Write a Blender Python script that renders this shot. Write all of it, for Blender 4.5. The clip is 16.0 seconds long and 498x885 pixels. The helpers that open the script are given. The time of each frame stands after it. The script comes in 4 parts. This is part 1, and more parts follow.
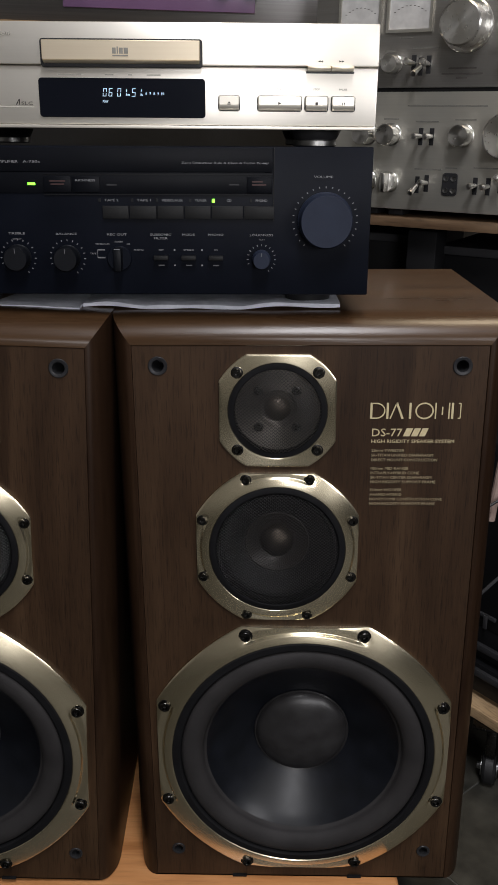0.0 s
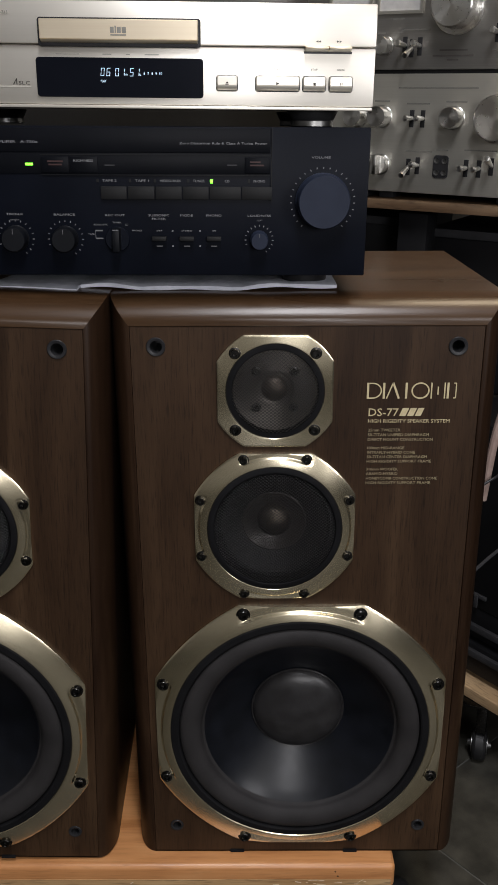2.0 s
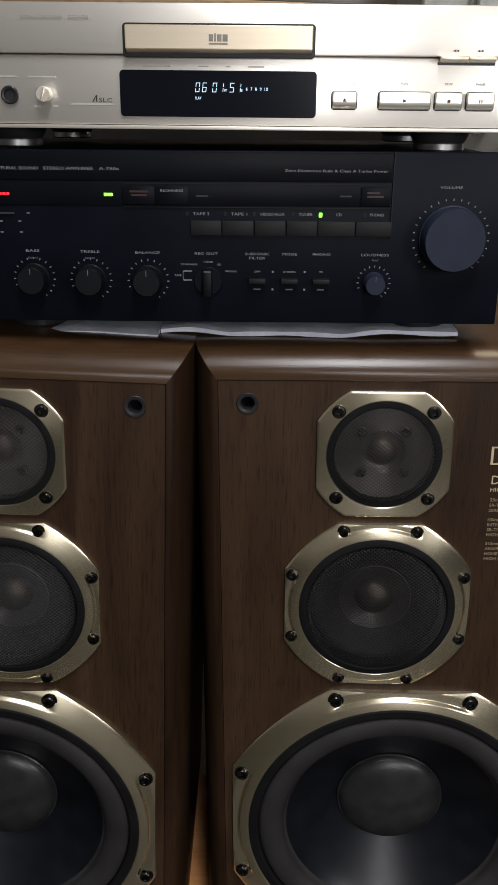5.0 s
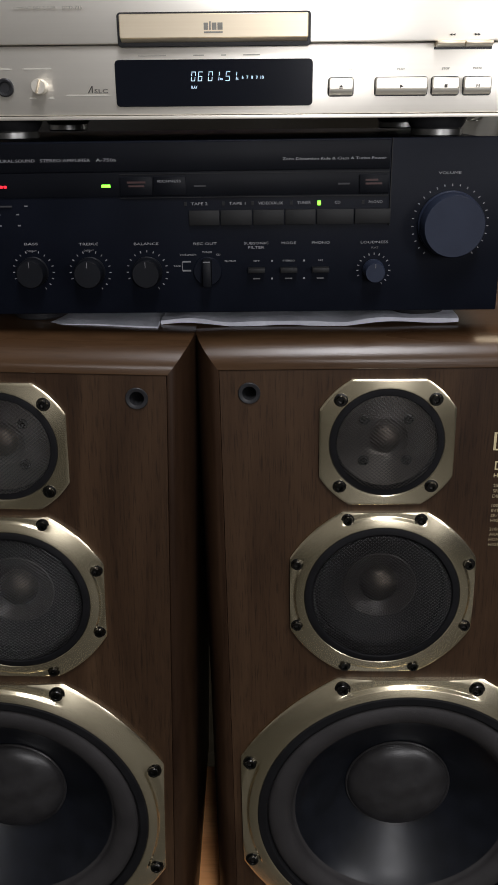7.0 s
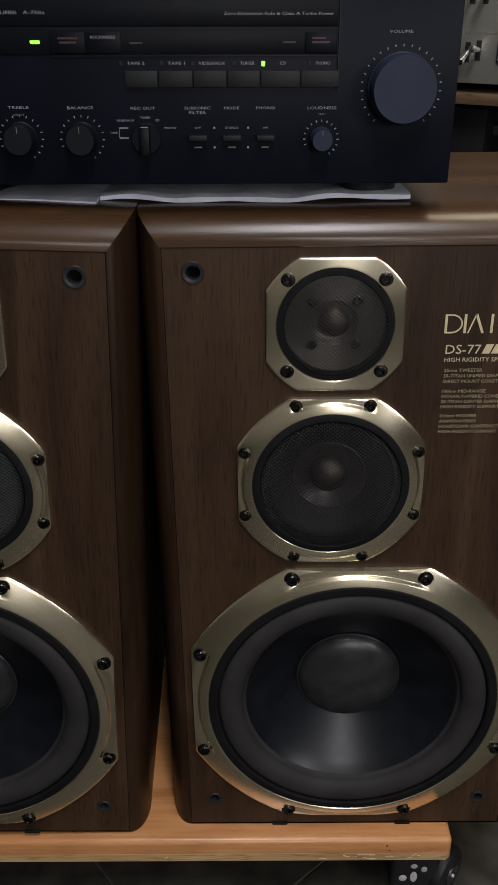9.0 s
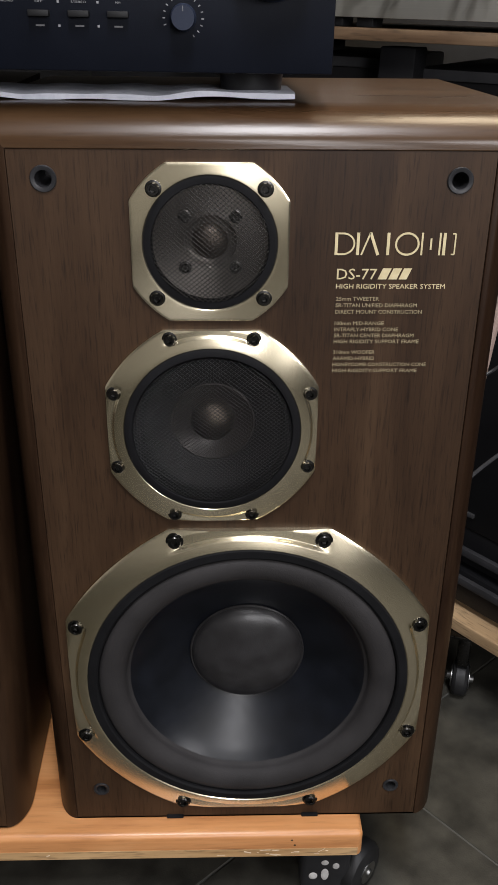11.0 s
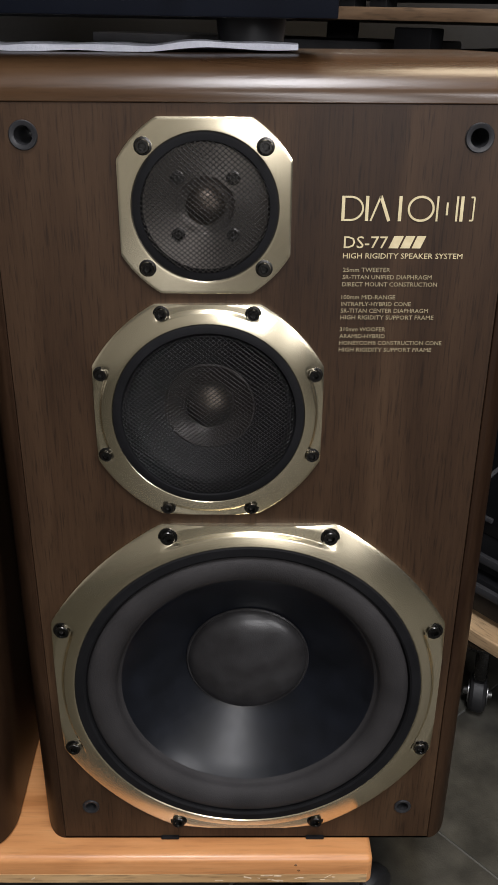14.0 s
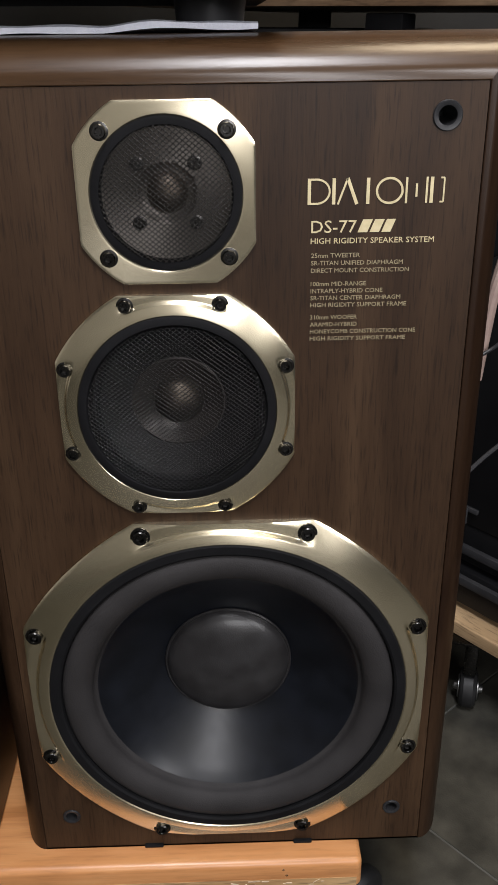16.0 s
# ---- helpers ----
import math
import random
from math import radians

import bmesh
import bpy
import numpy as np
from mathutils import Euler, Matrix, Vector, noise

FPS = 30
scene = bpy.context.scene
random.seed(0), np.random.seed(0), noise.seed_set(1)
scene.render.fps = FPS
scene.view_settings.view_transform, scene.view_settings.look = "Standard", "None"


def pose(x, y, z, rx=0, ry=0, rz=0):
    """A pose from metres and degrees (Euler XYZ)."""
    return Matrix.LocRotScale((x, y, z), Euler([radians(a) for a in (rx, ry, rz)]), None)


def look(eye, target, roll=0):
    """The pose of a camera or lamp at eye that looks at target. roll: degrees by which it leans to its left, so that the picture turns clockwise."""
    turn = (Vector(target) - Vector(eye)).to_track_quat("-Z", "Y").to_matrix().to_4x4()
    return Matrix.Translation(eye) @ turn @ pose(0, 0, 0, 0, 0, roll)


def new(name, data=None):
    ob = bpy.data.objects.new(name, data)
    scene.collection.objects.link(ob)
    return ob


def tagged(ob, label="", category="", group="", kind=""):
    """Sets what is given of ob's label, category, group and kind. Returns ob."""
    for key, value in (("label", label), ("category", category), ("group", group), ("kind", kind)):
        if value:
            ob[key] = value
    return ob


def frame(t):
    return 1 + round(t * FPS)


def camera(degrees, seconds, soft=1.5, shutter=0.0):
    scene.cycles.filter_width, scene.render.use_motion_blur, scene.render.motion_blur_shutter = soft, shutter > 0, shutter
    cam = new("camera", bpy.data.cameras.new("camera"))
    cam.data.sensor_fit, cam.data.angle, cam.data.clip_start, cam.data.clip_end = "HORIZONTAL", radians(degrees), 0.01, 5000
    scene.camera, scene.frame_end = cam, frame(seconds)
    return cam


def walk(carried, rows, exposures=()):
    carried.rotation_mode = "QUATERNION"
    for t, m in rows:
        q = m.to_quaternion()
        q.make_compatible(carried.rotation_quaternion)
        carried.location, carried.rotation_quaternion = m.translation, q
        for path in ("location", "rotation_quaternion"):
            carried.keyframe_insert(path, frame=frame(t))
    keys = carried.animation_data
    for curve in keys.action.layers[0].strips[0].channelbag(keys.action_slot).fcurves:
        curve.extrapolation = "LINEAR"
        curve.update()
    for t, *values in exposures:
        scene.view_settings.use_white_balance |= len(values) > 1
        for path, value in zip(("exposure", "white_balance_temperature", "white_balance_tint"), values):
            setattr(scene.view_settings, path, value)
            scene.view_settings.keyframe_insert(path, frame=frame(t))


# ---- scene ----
cam = camera(32.07, 16.0)
PATH = [
    (0, (-0.04, -0.806, 0.972), (-0.083, 1.08, 0.308), -0.3),
    (0.5, (-0.044, -0.814, 0.97), (-0.065, 1.069, 0.296), -0.5),
    (1, (-0.042, -0.821, 0.965), (-0.036, 1.058, 0.282), -0.5),
    (1.5, (-0.044, -0.819, 0.964), (-0.044, 1.059, 0.277), -0.4),
    (2, (-0.054, -0.814, 0.969), (-0.059, 1.062, 0.274), -0.2),
    (2.5, (-0.062, -0.81, 0.972), (-0.088, 1.067, 0.28), -0.2),
    (3, (-0.078, -0.786, 0.978), (-0.138, 1.088, 0.281), -0.3),
    (3.5, (-0.094, -0.756, 0.981), (-0.169, 1.112, 0.27), -0.2),
    (4, (-0.104, -0.718, 0.98), (-0.187, 1.145, 0.258), -0.0),
    (4.5, (-0.109, -0.69, 0.988), (-0.204, 1.173, 0.267), 0.1),
    (4.7, (-0.115, -0.687, 0.995), (-0.2, 1.177, 0.274), 0.1),
    (6.8, (-0.12, -0.68, 0.996), (-0.189, 1.183, 0.272), -1.2),
    (7, (-0.118, -0.685, 0.993), (-0.196, 1.173, 0.257), -1.3),
    (7.5, (-0.121, -0.702, 0.984), (-0.193, 1.14, 0.208), -1.1),
    (8, (-0.124, -0.717, 0.984), (-0.182, 1.116, 0.187), -1.0),
    (8.5, (-0.117, -0.701, 0.965), (-0.159, 1.115, 0.128), -1.0),
    (9, (-0.098, -0.681, 0.95), (-0.109, 1.113, 0.065), -0.6),
    (9.5, (-0.072, -0.661, 0.93), (-0.043, 1.122, 0.024), 0.2),
    (10, (-0.051, -0.636, 0.91), (0.0, 1.14, -0.008), 0.6),
    (10.2, (-0.044, -0.633, 0.9), (0.01, 1.146, -0.012), 0.6),
    (12.3, (-0.001, -0.605, 0.846), (0.04, 1.204, -0.006), 0.3),
    (12.5, (-0.001, -0.603, 0.845), (0.035, 1.207, -0.003), 0.2),
    (13, (0.0, -0.597, 0.838), (0.026, 1.218, -0.001), 0.2),
    (13.5, (0.0, -0.59, 0.831), (0.021, 1.226, -0.006), 0.3),
    (14, (-0.006, -0.583, 0.823), (0.011, 1.229, -0.024), 0.4),
    (14.5, (-0.007, -0.579, 0.821), (0.009, 1.229, -0.033), 0.3),
    (15, (0.0, -0.575, 0.818), (0.025, 1.235, -0.032), 0.1),
    (15.5, (0.004, -0.571, 0.815), (0.036, 1.239, -0.035), -0.4),
    (16, (0.008, -0.567, 0.811), (0.046, 1.244, -0.036), -0.8),
]
EXPOSURES = [(0, 0), (8, 0), (9.0, -0.14), (9.5, 0.42), (10.0, 0.60), (12.5, 0.6), (16, 0.6)]
walk(cam, [(t, look(eye, target, roll)) for t, eye, target, roll in PATH], EXPOSURES)

# ---- light ----
world = bpy.data.worlds.new("room_air")
world.use_nodes = True
scene.world = world
world.node_tree.nodes["Background"].inputs[0].default_value = (0.55, 0.6, 0.7, 1)
world.node_tree.nodes["Background"].inputs[1].default_value = 0.02


def area_lamp(name, eye, target, w, h, watts, colour):
    data = bpy.data.lights.new(name, "AREA")
    data.shape, data.size, data.size_y, data.energy, data.color = "RECTANGLE", w, h, watts, colour
    ob = new(name, data)
    ob.matrix_world = look(eye, target)
    return ob


area_lamp("ceiling_light_front", (0.10, -1.0, 2.45), (0.10, -1.0, 0), 0.28, 0.9, 33, (0.96, 0.955, 1.0))
area_lamp("ceiling_light_rear", (0.62, 0.18, 2.45), (0.62, 0.18, 0), 0.5, 0.5, 12.5, (1.0, 0.82, 0.58))
# Added lamp near the player's mirror angle; no doorway is built or known.
area_lamp("unseen_front_light", (0.45, -2.55, 1.28), (0.0, 0, 0.95), 0.62, 0.65, 17, (0.99, 0.975, 1.0))
# Added lamp that gives the gold frames their upper-right highlight; no window is known.
area_lamp("unseen_right_light", (1.46, -1.74, 1.30), (0.0, 0, 0.6), 0.42, 0.55, 11.5, (0.99, 0.975, 1.0))



# ---- materials ----
def nodes_of(name, rough=0.5, metal=0.0, colour=(0.5, 0.5, 0.5)):
    m = bpy.data.materials.new(name)
    m.use_nodes = True
    b = m.node_tree.nodes["Principled BSDF"]
    b.inputs["Base Color"].default_value = (*colour, 1)
    b.inputs["Roughness"].default_value = rough
    b.inputs["Metallic"].default_value = metal
    return m, m.node_tree.nodes, m.node_tree.links, b


def surface(name, dark, light, scale=(30, 30, 30), rough=(0.4, 0.55), metal=0.0, bump=0.05, fine=200.0, detail=6, coat=0.0, contrast=(0.3, 0.7), distort=0.0, gloss=0.5):
    """Two-scale mottled material: broad noise between two colours, fine noise in roughness and relief."""
    m, n, l, b = nodes_of(name, rough[0], metal)
    co = n.new("ShaderNodeTexCoord")
    mp = n.new("ShaderNodeMapping")
    mp.inputs["Scale"].default_value = scale
    l.new(co.outputs["Object"], mp.inputs["Vector"])
    broad = n.new("ShaderNodeTexNoise")
    broad.inputs["Scale"].default_value = 1.0
    broad.inputs["Detail"].default_value = detail
    broad.inputs["Distortion"].default_value = distort
    l.new(mp.outputs[0], broad.inputs["Vector"])
    ramp = n.new("ShaderNodeValToRGB")
    ramp.color_ramp.elements[0].position, ramp.color_ramp.elements[1].position = contrast
    ramp.color_ramp.elements[0].color, ramp.color_ramp.elements[1].color = (*dark, 1), (*light, 1)
    l.new(broad.outputs["Fac"], ramp.inputs["Fac"])
    l.new(ramp.outputs["Color"], b.inputs["Base Color"])
    small = n.new("ShaderNodeTexNoise")
    small.inputs["Scale"].default_value = fine
    small.inputs["Detail"].default_value = 3
    l.new(co.outputs["Object"], small.inputs["Vector"])
    mr = n.new("ShaderNodeMapRange")
    mr.inputs["To Min"].default_value, mr.inputs["To Max"].default_value = rough
    l.new(small.outputs["Fac"], mr.inputs["Value"])
    l.new(mr.outputs[0], b.inputs["Roughness"])
    if bump:
        bp = n.new("ShaderNodeBump")
        bp.inputs["Strength"].default_value = bump
        bp.inputs["Distance"].default_value = 0.001
        l.new(small.outputs["Fac"], bp.inputs["Height"])
        l.new(bp.outputs[0], b.inputs["Normal"])
    b.inputs["Specular IOR Level"].default_value = gloss
    b.inputs["Coat Weight"].default_value = coat
    b.inputs["Coat Roughness"].default_value = 0.2
    return m


def wood(name, dark, mid, light, along="z", rough=(0.3, 0.45), grain=1.0, coat=0.0, pore=0.55, fibres=0.35, relief=0.12, gloss=0.5):
    """Wood with long fibres, broad bands and dark pores."""
    m, n, l, b = nodes_of(name, rough[0])
    co = n.new("ShaderNodeTexCoord")

    def stretched(across, length):
        mp = n.new("ShaderNodeMapping")
        mp.inputs["Scale"].default_value = {"z": (across, across, length), "x": (length, across, across), "y": (across, length, across)}[along]
        l.new(co.outputs["Object"], mp.inputs["Vector"])
        return mp.outputs[0]

    def noise_tex(vec, detail, distort=0.0):
        t = n.new("ShaderNodeTexNoise")
        t.inputs["Scale"].default_value = 1.0
        t.inputs["Detail"].default_value = detail
        t.inputs["Distortion"].default_value = distort
        l.new(vec, t.inputs["Vector"])
        return t.outputs["Fac"]

    bands = noise_tex(stretched(16 * grain, 2.2), 8, 1.5)
    fibre = noise_tex(stretched(330 * grain, 9), 3)
    pores = noise_tex(stretched(620 * grain, 42), 3)
    ramp = n.new("ShaderNodeValToRGB")
    e = ramp.color_ramp.elements
    e[0].position, e[0].color = 0.3, (*dark, 1)
    e[1].position, e[1].color = 0.72, (*light, 1)
    k = e.new(0.5)
    k.color = (*mid, 1)
    add = n.new("ShaderNodeMath")
    add.operation = "MULTIPLY_ADD"
    add.inputs[1].default_value, add.inputs[2].default_value = fibres, -fibres / 2
    l.new(fibre, add.inputs[0])
    summ = n.new("ShaderNodeMath")
    l.new(add.outputs[0], summ.inputs[0])
    l.new(bands, summ.inputs[1])
    l.new(summ.outputs[0], ramp.inputs["Fac"])
    pr = n.new("ShaderNodeMapRange")
    pr.inputs["From Min"].default_value, pr.inputs["From Max"].default_value = 0.3, 0.48
    pr.inputs["To Min"].default_value = pore
    l.new(pores, pr.inputs["Value"])
    mul = n.new("ShaderNodeMix")
    mul.data_type, mul.blend_type = "RGBA", "MULTIPLY"
    mul.inputs["Factor"].default_value = 1.0
    l.new(ramp.outputs["Color"], mul.inputs["A"])
    l.new(pr.outputs[0], mul.inputs["B"])
    l.new(mul.outputs["Result"], b.inputs["Base Color"])
    mr = n.new("ShaderNodeMapRange")
    mr.inputs["To Min"].default_value, mr.inputs["To Max"].default_value = rough
    l.new(bands, mr.inputs["Value"])
    l.new(mr.outputs[0], b.inputs["Roughness"])
    bp = n.new("ShaderNodeBump")
    bp.inputs["Strength"].default_value = relief
    bp.inputs["Distance"].default_value = 0.0006
    l.new(pores, bp.inputs["Height"])
    l.new(bp.outputs[0], b.inputs["Normal"])
    b.inputs["Specular IOR Level"].default_value = gloss
    b.inputs["Coat Weight"].default_value = coat
    b.inputs["Coat Roughness"].default_value = 0.25
    return m


def brushed(name, dark, light, axis="Z", rough=(0.28, 0.42), metal=1.0, along=0.7, scale=(3, 3, 500)):
    """Metal with fine lines in one direction: level lines on fronts (axis Z) or turned circles (axis Y)."""
    m = surface(name, dark, light, scale=scale, rough=rough, metal=metal, bump=0.0, fine=260.0, detail=4, contrast=(0.2, 0.8))
    n, l = m.node_tree.nodes, m.node_tree.links
    t = n.new("ShaderNodeTangent")
    t.direction_type, t.axis = "RADIAL", axis
    n["Principled BSDF"].inputs["Anisotropic"].default_value = along
    n["Principled BSDF"].inputs["Anisotropic Rotation"].default_value = 0.25
    l.new(t.outputs[0], n["Principled BSDF"].inputs["Tangent"])
    return m


def glowing(name, colour, strength):
    m, n, l, b = nodes_of(name, 0.4, 0.0, colour)
    b.inputs["Emission Color"].default_value = (*colour, 1)
    b.inputs["Emission Strength"].default_value = strength
    return m


WALNUT = wood("walnut_vinyl", (0.0235, 0.0115, 0.0055), (0.0375, 0.0193, 0.0093), (0.054, 0.0292, 0.0144), rough=(0.42, 0.55), pore=0.52, fibres=0.26)
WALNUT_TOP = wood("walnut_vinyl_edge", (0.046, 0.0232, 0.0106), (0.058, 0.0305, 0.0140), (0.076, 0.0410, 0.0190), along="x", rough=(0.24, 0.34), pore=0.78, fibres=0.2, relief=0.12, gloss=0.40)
GOLD = brushed("champagne_gold_frame", (0.87, 0.775, 0.555), (0.92, 0.825, 0.615), axis="Y", rough=(0.23, 0.27), along=0.74, scale=(9, 9, 9))
RUBBER = surface("black_gasket", (0.004, 0.004, 0.0045), (0.008, 0.008, 0.009), rough=(0.6, 0.75), bump=0.15, fine=600.0, gloss=0.12)
SURROUND = surface("grey_foam_surround", (0.016, 0.0145, 0.0148), (0.027, 0.0248, 0.0252), scale=(25, 25, 25), rough=(0.6, 0.8), bump=0.35, fine=900.0, gloss=0.3)
CONE = surface("black_aramid_cone", (0.0026, 0.0033, 0.0050), (0.0060, 0.0072, 0.0108), scale=(40, 40, 40), rough=(0.29, 0.39), bump=0.015, fine=150.0, gloss=0.27)
CAP = surface("dark_dust_cap", (0.014, 0.013, 0.0135), (0.026, 0.025, 0.026), scale=(60, 60, 60), rough=(0.28, 0.36), bump=0.15, fine=1200.0)
MID_CONE = surface("black_hybrid_cone", (0.003, 0.003, 0.003), (0.008, 0.0075, 0.007), scale=(120, 120, 120), rough=(0.45, 0.6), bump=0.1, fine=900.0, gloss=0.3)
DOME = surface("titan_dome", (0.085, 0.070, 0.057), (0.13, 0.107, 0.088), scale=(80, 80, 80), rough=(0.46, 0.54), metal=1.0, bump=0.02)
MID_DOME = surface("bronze_center_dome", (0.085, 0.072, 0.057), (0.135, 0.113, 0.090), scale=(80, 80, 80), rough=(0.46, 0.54), metal=1.0, bump=0.05)
NECK = surface("brown_cone_neck", (0.022, 0.018, 0.015), (0.040, 0.033, 0.028), scale=(90, 90, 90), rough=(0.26, 0.34), metal=0.3, bump=0.08)
MESH = surface("grille_wire", (0.031, 0.0295, 0.0275), (0.054, 0.051, 0.048), scale=(50, 50, 50), rough=(0.36, 0.46), metal=0.7, bump=0.0)
MESH_DARK = surface("dark_grille_wire", (0.013, 0.0123, 0.0123), (0.024, 0.0228, 0.0228), scale=(50, 50, 50), rough=(0.30, 0.40), metal=0.7, bump=0.0, gloss=0.4)
TW_PLATE = brushed("brown_grey_plate", (0.12, 0.108, 0.098), (0.17, 0.155, 0.14), axis="Y", rough=(0.38, 0.46), metal=0.9, along=0.7, scale=(60, 60, 60))
# Darker copy of the walnut: shade on the cabinet sides put into colour.
WALNUT_SHADED = wood("walnut_vinyl_shaded", (0.012, 0.0056, 0.0031), (0.023, 0.0118, 0.0064), (0.037, 0.0200, 0.0108), rough=(0.34, 0.42), pore=0.75, fibres=0.2, relief=0.05, gloss=0.13)
BOLT = surface("black_bolt", (0.034, 0.033, 0.032), (0.066, 0.064, 0.062), rough=(0.22, 0.34), metal=1.0, bump=0.02)
SOCKET = surface("black_plastic", (0.014, 0.014, 0.015), (0.024, 0.024, 0.026), rough=(0.3, 0.45), bump=0.03, fine=700.0, gloss=0.25)
PRINT_GOLD = surface("gold_print", (0.56, 0.47, 0.27), (0.68, 0.58, 0.36), scale=(200, 200, 200), rough=(0.4, 0.5), metal=0.3, bump=0.0)
# Same gold ink, darkened for how dim small strokes look to the camera.
PRINT_FINE = surface("darkened_gold_print", (0.30, 0.25, 0.155), (0.38, 0.32, 0.20), scale=(200, 200, 200), rough=(0.4, 0.5), metal=0.3, bump=0.0)
CHAMPAGNE = brushed("champagne_fascia", (0.84, 0.80, 0.72), (0.87, 0.83, 0.75), rough=(0.36, 0.42), metal=0.8, along=0.6)
TRAY = brushed("champagne_tray", (0.84, 0.72, 0.54), (0.88, 0.77, 0.59), rough=(0.36, 0.42), metal=0.8, along=0.6)
BUTTON = brushed("champagne_button", (0.78, 0.74, 0.65), (0.83, 0.79, 0.70), rough=(0.36, 0.42), metal=0.7, along=0.4)
SILVER = brushed("silver_brushed_panel", (0.46, 0.445, 0.395), (0.52, 0.505, 0.455), rough=(0.36, 0.46), metal=0.75, along=0.8, scale=(3, 3, 700))
SILVER_KNOB = brushed("turned_silver_knob", (0.66, 0.65, 0.62), (0.72, 0.71, 0.68), axis="Y", rough=(0.26, 0.30), along=0.65, scale=(6, 6, 6))
SILVER_DULL = brushed("dull_grey_brushed_panel", (0.26, 0.250, 0.232), (0.31, 0.298, 0.278), rough=(0.36, 0.46), metal=0.75, along=0.8, scale=(3, 3, 700))
GREY_FACE = brushed("grey_panel", (0.12, 0.115, 0.115), (0.17, 0.165, 0.16), rough=(0.3, 0.42), metal=0.8)
AMP_BLACK = surface("black_painted_metal", (0.0024, 0.0033, 0.0064), (0.0042, 0.0055, 0.0100), scale=(18, 18, 18), rough=(0.36, 0.5), bump=0.08, fine=1400.0, gloss=0.14)
AMP_PANEL = surface("black_satin_panel", (0.0026, 0.0031, 0.0046), (0.0042, 0.0048, 0.007), scale=(18, 18, 18), rough=(0.38, 0.48), bump=0.02, fine=1400.0, gloss=0.1)
AMP_KNOB = surface("blue_black_knob", (0.011, 0.015, 0.029), (0.017, 0.023, 0.041), scale=(30, 30, 30), rough=(0.45, 0.55), metal=0.0, bump=0.05, fine=900.0, gloss=0.2)
TONE_KNOB = surface("black_knob", (0.0016, 0.0021, 0.0036), (0.0030, 0.0038, 0.0060), scale=(30, 30, 30), rough=(0.45, 0.55), bump=0.03, fine=900.0, gloss=0.2)
AMP_KEY = surface("dark_grey_key", (0.0058, 0.006, 0.0064), (0.009, 0.009, 0.0095), rough=(0.5, 0.6), bump=0.03, fine=900.0, gloss=0.1)
BLACK_BOX = surface("black_case", (0.0045, 0.0045, 0.0055), (0.009, 0.009, 0.010), scale=(14, 14, 14), rough=(0.4, 0.6), bump=0.1, fine=900.0, gloss=0.25)
GREY_EDGE = surface("dusty_grey_edge", (0.022, 0.022, 0.024), (0.038, 0.038, 0.041), scale=(30, 30, 30), rough=(0.5, 0.7), bump=0.1, gloss=0.25)
PRINT_WHITE = surface("white_print", (0.17, 0.17, 0.178), (0.23, 0.23, 0.24), scale=(300, 300, 300), rough=(0.5, 0.6), bump=0.0)
PRINT_DIM = surface("dim_grey_print", (0.11, 0.11, 0.118), (0.16, 0.16, 0.168), scale=(300, 300, 300), rough=(0.5, 0.6), bump=0.0)
PRINT_RED = surface("dull_red_print", (0.022, 0.006, 0.006), (0.036, 0.009, 0.008), scale=(300, 300, 300), rough=(0.5, 0.6), bump=0.0)
PRINT_GREY = surface("grey_print", (0.20, 0.19, 0.165), (0.26, 0.25, 0.22), scale=(300, 300, 300), rough=(0.5, 0.6), bump=0.0)
PRINT_FAINT = surface("faint_print", (0.40, 0.385, 0.335), (0.47, 0.455, 0.40), scale=(300, 300, 300), rough=(0.5, 0.6), bump=0.0)
PRINT_SILVER = surface("worn_dark_print", (0.10, 0.096, 0.085), (0.15, 0.145, 0.13), scale=(300, 300, 300), rough=(0.5, 0.6), bump=0.0, gloss=0.3)
SHELF_WOOD = wood("brown_shelf_wood", (0.060, 0.032, 0.016), (0.110, 0.066, 0.036), (0.21, 0.140, 0.082), along="x", rough=(0.4, 0.55), grain=0.5)
PRINT_DARK = surface("dark_print", (0.035, 0.03, 0.027), (0.06, 0.052, 0.046), scale=(300, 300, 300), rough=(0.5, 0.6), bump=0.0)
DISPLAY = surface("display_glass", (0.003, 0.004, 0.007), (0.005, 0.006, 0.010), scale=(9, 9, 9), rough=(0.16, 0.22), bump=0.0)
DIGITS = glowing("display_digit", (0.62, 0.82, 1.0), 0.55)
LED_GREEN = glowing("green_led", (0.22, 1.0, 0.05), 2.2)
LED_RED = glowing("red_led", (1.0, 0.02, 0.04), 1.0)
CLOTH = surface("white_cloth", (0.58, 0.60, 0.68), (0.74, 0.76, 0.84), scale=(70, 70, 70), rough=(0.8, 0.95), bump=0.6, fine=700.0)
PINE = wood("varnished_pine", (0.40, 0.165, 0.056), (0.54, 0.245, 0.092), (0.63, 0.325, 0.140), along="x", rough=(0.3, 0.45), grain=0.7, coat=0.2, pore=0.86)
PINE_WORN = wood("worn_pine_edge", (0.38, 0.22, 0.095), (0.50, 0.32, 0.155), (0.60, 0.43, 0.24), along="x", rough=(0.5, 0.7), grain=0.7)
PALE_WOOD = wood("pale_shelf_wood", (0.26, 0.165, 0.085), (0.40, 0.27, 0.15), (0.52, 0.37, 0.22), along="x", rough=(0.45, 0.6), grain=0.5)
WHITE_CHIP = surface("bare_wood_chip", (0.52, 0.38, 0.24), (0.72, 0.60, 0.45), scale=(200, 200, 200), rough=(0.6, 0.8), bump=0.3)
